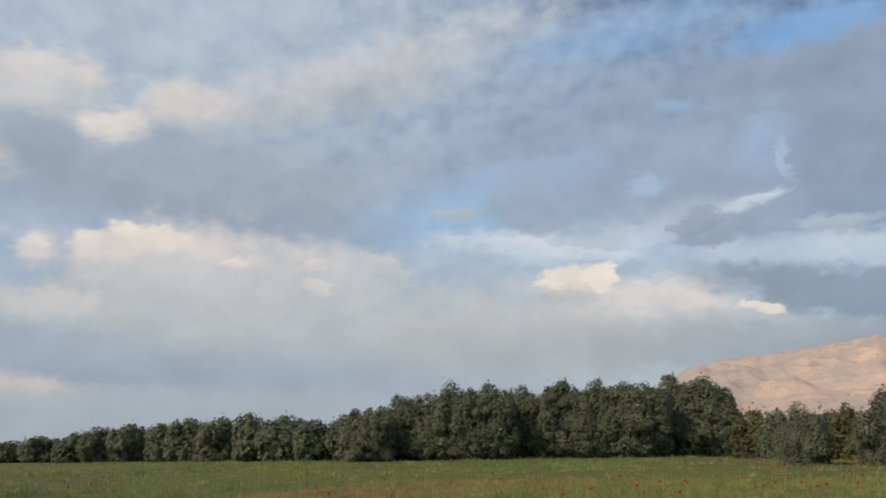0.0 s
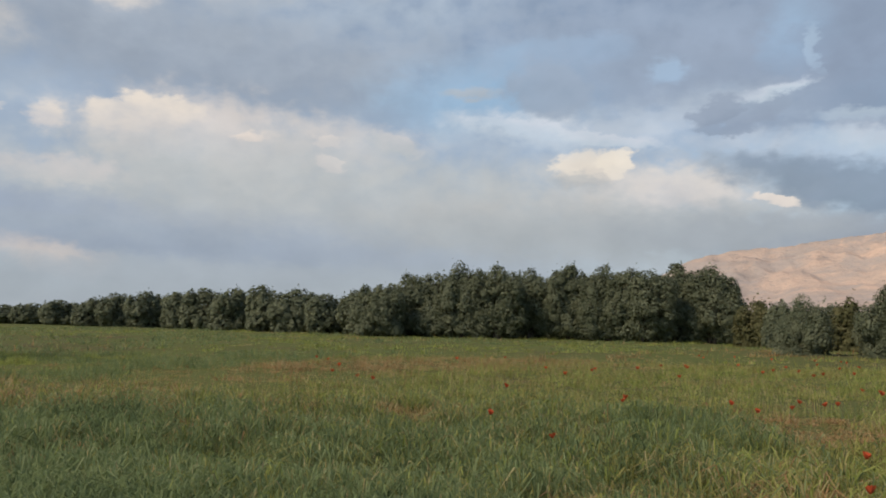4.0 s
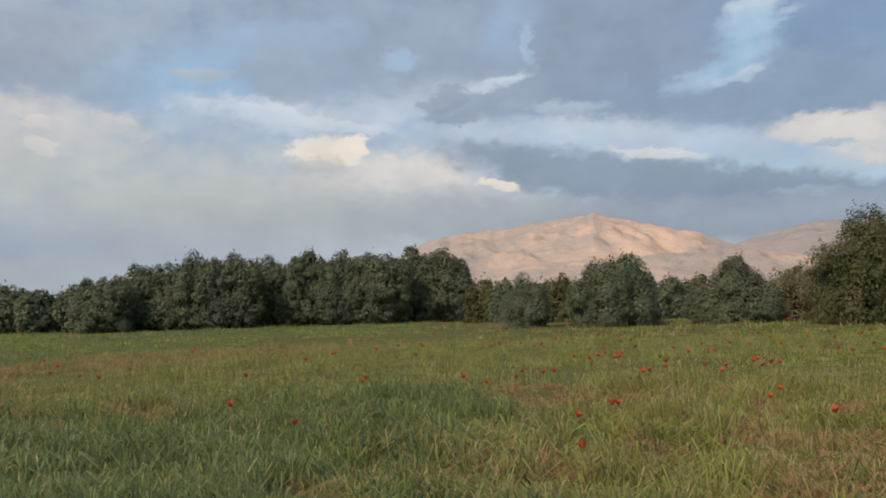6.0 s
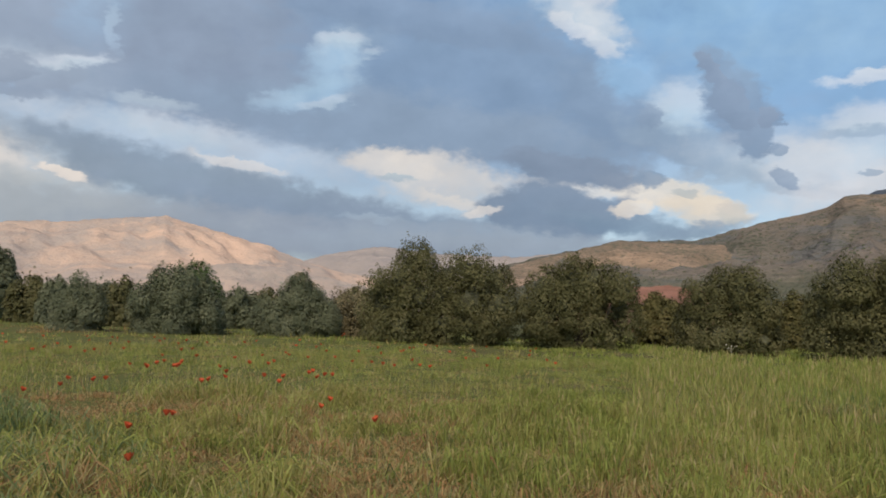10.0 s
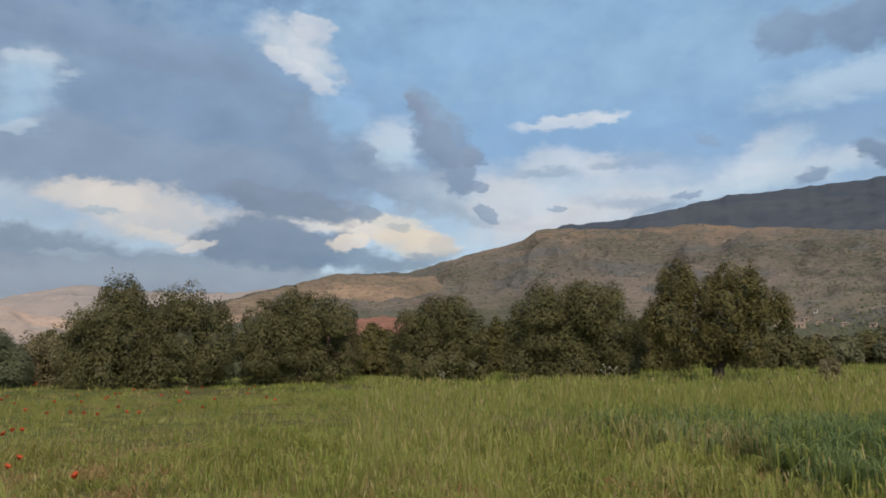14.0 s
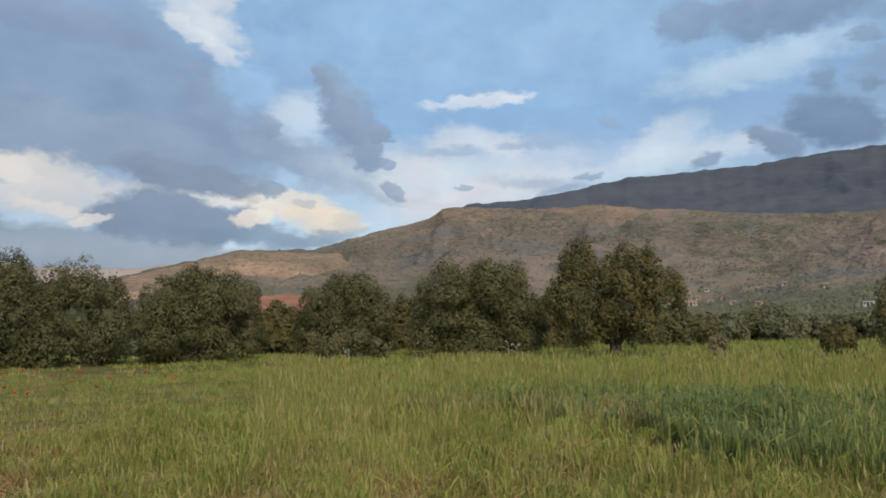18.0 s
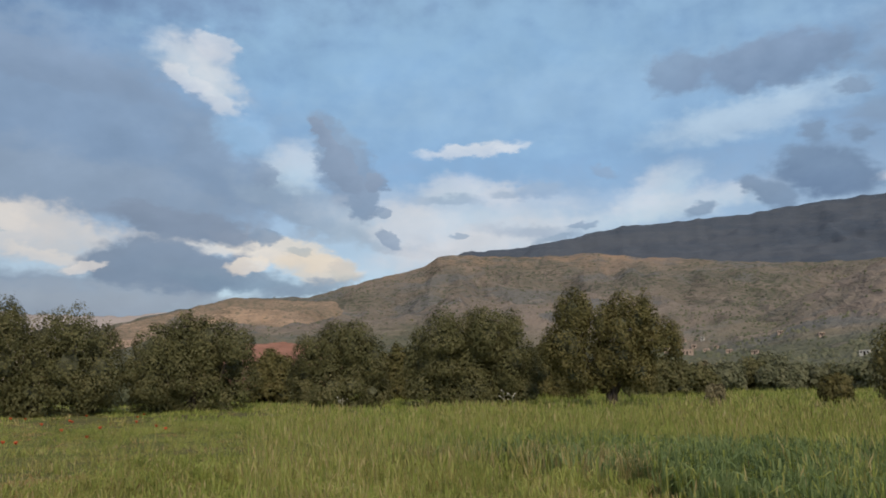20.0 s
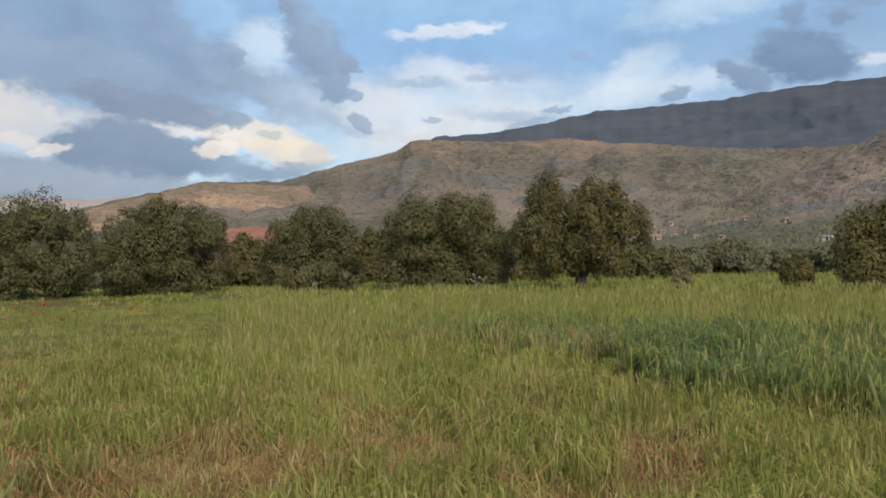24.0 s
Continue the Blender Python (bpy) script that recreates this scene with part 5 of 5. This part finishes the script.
stalks("seed_stalks", 301, 11000, -50, 62, 3.0, 20, 0.40, [STRAW, GRASS_OLIVE, GRASS], "dry seed stalks standing in the meadow")
stalks("seed_stalks", 302, 8000, 50, 118, 3.0, 14, 0.50, [GRASS_OLIVE, GRASS, STRAW], "pale green seed stalks before the wheat")
stalks("wheat_ears", 303, 34000, 60, 120, 8.5, 32, 0.80, [WHEAT, GRASS_OLIVE, WHEAT, GRASS_OLIVE, STRAW], "ripening wheat ears above the crop")


# ---- poppies ----
def poppy_model(seed):
    rng = np.random.default_rng(seed)
    ob = thing("poppy", Vector((0, 0, 0)), "red poppy flower on a thin hairy stem in the grass", "poppy", "poppies in the meadow")
    bm = bmesh.new()
    bend = rng.uniform(-0.04, 0.04, 2)
    tube(bm, [(0, 0, -0.03), (bend[0], bend[1], 0.25), (bend[0] * 0.5, bend[1] * 0.5, 0.47)], [0.003, 0.0028, 0.0022], 4)
    part("stem", bm, GRASS, ob)
    tilt = Euler((rng.uniform(-0.6, 0.6), rng.uniform(-0.6, 0.6), 0)).to_matrix()
    c = Vector((bend[0] * 0.5, bend[1] * 0.5, 0.47))
    for k in range(4):
        b = bmesh.new()
        a0 = k * math.pi / 2 + rng.uniform(-0.2, 0.2)
        rows = []
        for i, rr in enumerate((0.004, 0.028, 0.050, 0.062)):
            z = (0.0, 0.012, 0.030, 0.046 + rng.uniform(-0.012, 0.008))[i]
            half = (0.6, 0.85, 0.95, 0.7)[i]
            rows.append([b.verts.new(c + tilt @ Vector((rr * math.cos(a0 + q * half), rr * math.sin(a0 + q * half), z + 0.006 * math.sin(5 * q + k)))) for q in (-1, -0.4, 0.3, 1)])
        for r0, r1 in zip(rows, rows[1:]):
            for i in range(3):
                b.faces.new((r0[i], r0[i + 1], r1[i + 1], r1[i])).smooth = True
        part("petal", b, POPPY, ob)
    b = bmesh.new()
    bmesh.ops.create_icosphere(b, subdivisions=1, radius=0.011, matrix=Matrix.Translation(c + tilt @ Vector((0, 0, 0.012))))
    part("heart", b, POPPY_HEART, ob, "black poppy heart")
    return ob


MODELS = [poppy_model(500 + k) for k in range(4)]
used = set()
rng_p = random.Random(77)


def poppy(azimuth, r, size=1.0):
    k = rng_p.randrange(4)
    p = at(azimuth, r)
    p.z = float(ground_height(np.array(p.x), np.array(p.y))) + 0.0
    m = Matrix.Translation(p) @ pose(0, 0, 0, 0, 0, rng_p.uniform(0, 360)) @ Matrix.Diagonal((size, size, 1.0 + 0.25 * rng_p.random(), 1))
    if k not in used:
        used.add(k)
        MODELS[k].matrix_basis = m
    else:
        ob = copy_thing(MODELS[k], m)
        ob.matrix_basis = m


def poppies(*places):
    for az_, r_ in places:
        poppy(az_, r_, 0.55 + 0.011 * r_)


poppies((9.7, 21.9), (15.9, 23.5), (15.5, 19.8), (11.8, 13.5), (18.7, 13.3), (20.3, 13.0), (22.4, 14.0), (22.8, 15.4), (24.3, 14.3), (25.1, 14.7), (31.4, 13.9), (26.5, 8.7), (26.7, 7.0), (29.3, 10.0), (28.2, 28.9), (29.9, 28.8), (29.4, 17.9), (36.6, 23.4), (37.1, 29.1), (36.4, 14.9))
poppies((38.3, 16.4), (39.6, 15.9), (39.6, 11.6), (42.7, 9.3), (39.2, 27.1), (54.4, 24.5), (7.1, 9.0), (35.6, 19.9), (40.3, 44.0), (44.5, 27.0), (22.1, 28.2), (20.7, 24.1), (27.5, 17.2), (26.3, 29.0), (23.7, 22.4), (33.6, 29.1), (-8.1, 20.0), (-6.4, 18.2), (-5.3, 16.4), (-7.7, 20.6))
poppies((3.9, 14.8), (2.8, 10.9), (10.0, 22.5), (16.0, 24.6), (27.4, 16.8), (29.5, 17.9), (12.0, 13.6), (28.8, 9.8), (36.1, 14.3), (39.0, 11.1), (35.3, 18.4), (39.1, 15.1), (40.2, 40.7), (51.1, 24.6), (29.3, 18.1), (38.0, 15.9), (44.9, 29.4), (46.0, 32.0), (49.3, 28.7), (50.3, 21.8), (33.1, 21.2), (29.7, 18.4), (29.2, 17.6), (31.0, 13.7))
for _ in range(46):
    poppy(rng_p.uniform(16, 44), rng_p.uniform(14, 34), 0.75)
for _ in range(14):
    poppy(rng_p.uniform(44, 56), rng_p.uniform(20, 34), 0.8)
for _ in range(8):
    poppy(rng_p.uniform(-10, 16), rng_p.uniform(14, 30), 0.8)


# ---- houses on the hill ----
def on_slope(azimuth, height):
    """The nearest hillside point in that direction."""
    best = None
    for a, g in (HILL, SPUR, LOW_SPUR):
        if not a[0] < azimuth < a[-1]:
            continue
        i = int(np.argmin(np.abs(a - azimuth)))
        col = g[i]
        e = np.degrees(np.arctan2(col[:, 2] - EYE, np.hypot(col[:, 0], col[:, 1])))
        k = int(np.argmax(e >= height)) if (e >= height).any() else -1
        if k > 0 and (best is None or np.hypot(*col[k][:2]) < np.hypot(*best[:2])):
            best = col[k]
    return Vector(best) if best is not None else None


def plaster(name, dark, light):
    t = material(name, 0.9)
    where = t.node("ShaderNodeTexCoord").outputs["Object"]
    g = t.noise(where, 0.8, 5.0, 0.65).outputs["Fac"]
    t.put(t.bsdf.inputs["Base Color"], t.mix(t.ramp(g, 0.3, 0.7), dark, light))
    return t.m


ADOBE = plaster("adobe", (0.34, 0.26, 0.21), (0.44, 0.34, 0.28))
LIME = plaster("limewash", (0.46, 0.44, 0.40), (0.58, 0.56, 0.52))
DARK_OPENING = plaster("dark_opening", (0.03, 0.028, 0.025), (0.05, 0.045, 0.04))


def box(bm, x0, x1, y0, y1, z0, z1):
    bmesh.ops.create_cube(bm, size=1, matrix=Matrix.Translation(((x0 + x1) / 2, (y0 + y1) / 2, (z0 + z1) / 2)) @ Matrix.Diagonal((x1 - x0, y1 - y0, z1 - z0, 1)))


def house(azimuth, height, w, d, h, mat, label):
    p = on_slope(azimuth, height)
    if p is None:
        return
    ob = thing("house", p, label, "house", "houses at the foot of the hill", turn=-azimuth + (azimuth * 37 % 40) - 20)
    bm = bmesh.new()
    box(bm, -w / 2, w / 2, -d / 2, d / 2, -1.5, h)
    part("wall", bm, mat, ob)
    bm = bmesh.new()
    for x0, x1, y0, y1 in ((-w / 2 - 0.1, w / 2 + 0.1, -d / 2 - 0.1, -d / 2 + 0.25), (-w / 2 - 0.1, w / 2 + 0.1, d / 2 - 0.25, d / 2 + 0.1), (-w / 2 - 0.1, -w / 2 + 0.25, -d / 2 + 0.25, d / 2 - 0.25), (w / 2 - 0.25, w / 2 + 0.1, -d / 2 + 0.25, d / 2 - 0.25)):
        box(bm, x0, x1, y0, y1, h, h + 0.45)
    part("roof_parapet", bm, mat, ob)
    bm = bmesh.new()
    box(bm, -0.5, 0.5, -d / 2 - 0.06, -d / 2 + 0.1, 0, 2.1)
    part("door", bm, DARK_OPENING, ob)
    for x in (-w * 0.32, w * 0.32):
        bm = bmesh.new()
        box(bm, x - 0.4, x + 0.4, -d / 2 - 0.06, -d / 2 + 0.1, 1.1, 2.1)
        part("window", bm, DARK_OPENING, ob)


PINK_HOUSE = "small flat-roofed adobe house on the slope"
for az_, el_, w_, h_ in ((88.6, 1.35, 9, 3.5), (89.4, 1.55, 7, 3.2), (90.0, 1.25, 10, 4), (90.5, 1.7, 7, 3.2), (91.2, 1.4, 8, 3.5), (91.9, 1.6, 6, 3), (92.6, 1.3, 8, 3.2), (89.8, 2.0, 6, 3), (95.8, 2.4, 7, 3), (94.2, 1.2, 7, 3), (98.3, 2.2, 6, 3)):
    house(az_, el_, w_ * 0.6, w_ * 0.5, h_ * 0.75, ADOBE, PINK_HOUSE)
house(100.6, 0.95, 4.6, 3.5, 2.0, LIME, "low whitewashed house below the hill")
house(91.0, 2.05, 3.2, 3, 2.2, LIME, "small pale house above the village")


# ---- pale dry stalks at the trees' feet, dock plants ----
def thistle(azimuth, r, h, seed):
    rng = np.random.default_rng(seed)
    ob = thing("dry_thistle", at(azimuth, r), "tall bleached dry thistle at a tree's foot", "thistle", "dry thistles along the trees")
    b = bmesh.new()
    tube(b, [(0, 0, 0), (0.03, 0, h * 0.5), (0.0, 0.02, h)], [0.014, 0.011, 0.006], 5)
    part("stem", b, PALE, ob)
    for k in range(5):
        z = h * rng.uniform(0.45, 0.9)
        a = rng.uniform(0, 6.28)
        e = Vector((math.cos(a) * 0.28, math.sin(a) * 0.28, z + 0.18))
        b = bmesh.new()
        tube(b, [(0.01, 0, z), e * 0.6 + Vector((0, 0, z * 0.4)), e], [0.009, 0.008, 0.006], 4)
        bmesh.ops.create_icosphere(b, subdivisions=1, radius=0.035, matrix=Matrix.Translation(e))
        part("branch", b, PALE, ob)


for k, (az_, r_, h_) in enumerate(((77.6, 44.5, 1.0), (78.2, 44.8, 0.8), (66.5, 47.5, 0.7), (104.6, 34.5, 1.3), (104.9, 34.8, 0.9))):
    thistle(az_, r_, h_, 700 + k)


def dock(azimuth, r, h, seed):
    rng = np.random.default_rng(seed)
    ob = thing("dock_plant", at(azimuth, r), "dark green upright dock plant among the grass", "weed", "dock plants in the meadow")
    b = bmesh.new()
    tube(b, [(0, 0, -0.02), (0.01, 0, h * 0.5), (0.02, 0.01, h)], [0.006, 0.005, 0.003], 4)
    part("stem", b, WHEAT_DARK, ob)
    for k in range(9):
        z = h * (0.15 + 0.09 * k)
        a = rng.uniform(0, 6.28)
        u = Vector((math.cos(a), math.sin(a), 0.9)).normalized()
        s = Vector((-math.sin(a), math.cos(a), 0)) * 0.018
        o = Vector((0, 0, z))
        b = bmesh.new()
        vs = [b.verts.new(q) for q in (o, o + u * 0.07 + s, o + u * 0.15, o + u * 0.07 - s)]
        b.faces.new(vs)
        bmesh.ops.solidify(b, geom=b.faces[:], thickness=0.003)
        part("leaf", b, WHEAT_DARK, ob)


for k, (az_, r_, h_) in enumerate(((23.2, 6.2, 0.5), (23.6, 6.0, 0.42), (95.5, 22, 1.0), (88.0, 24, 1.0))):
    dock(az_, r_, h_, 800 + k)
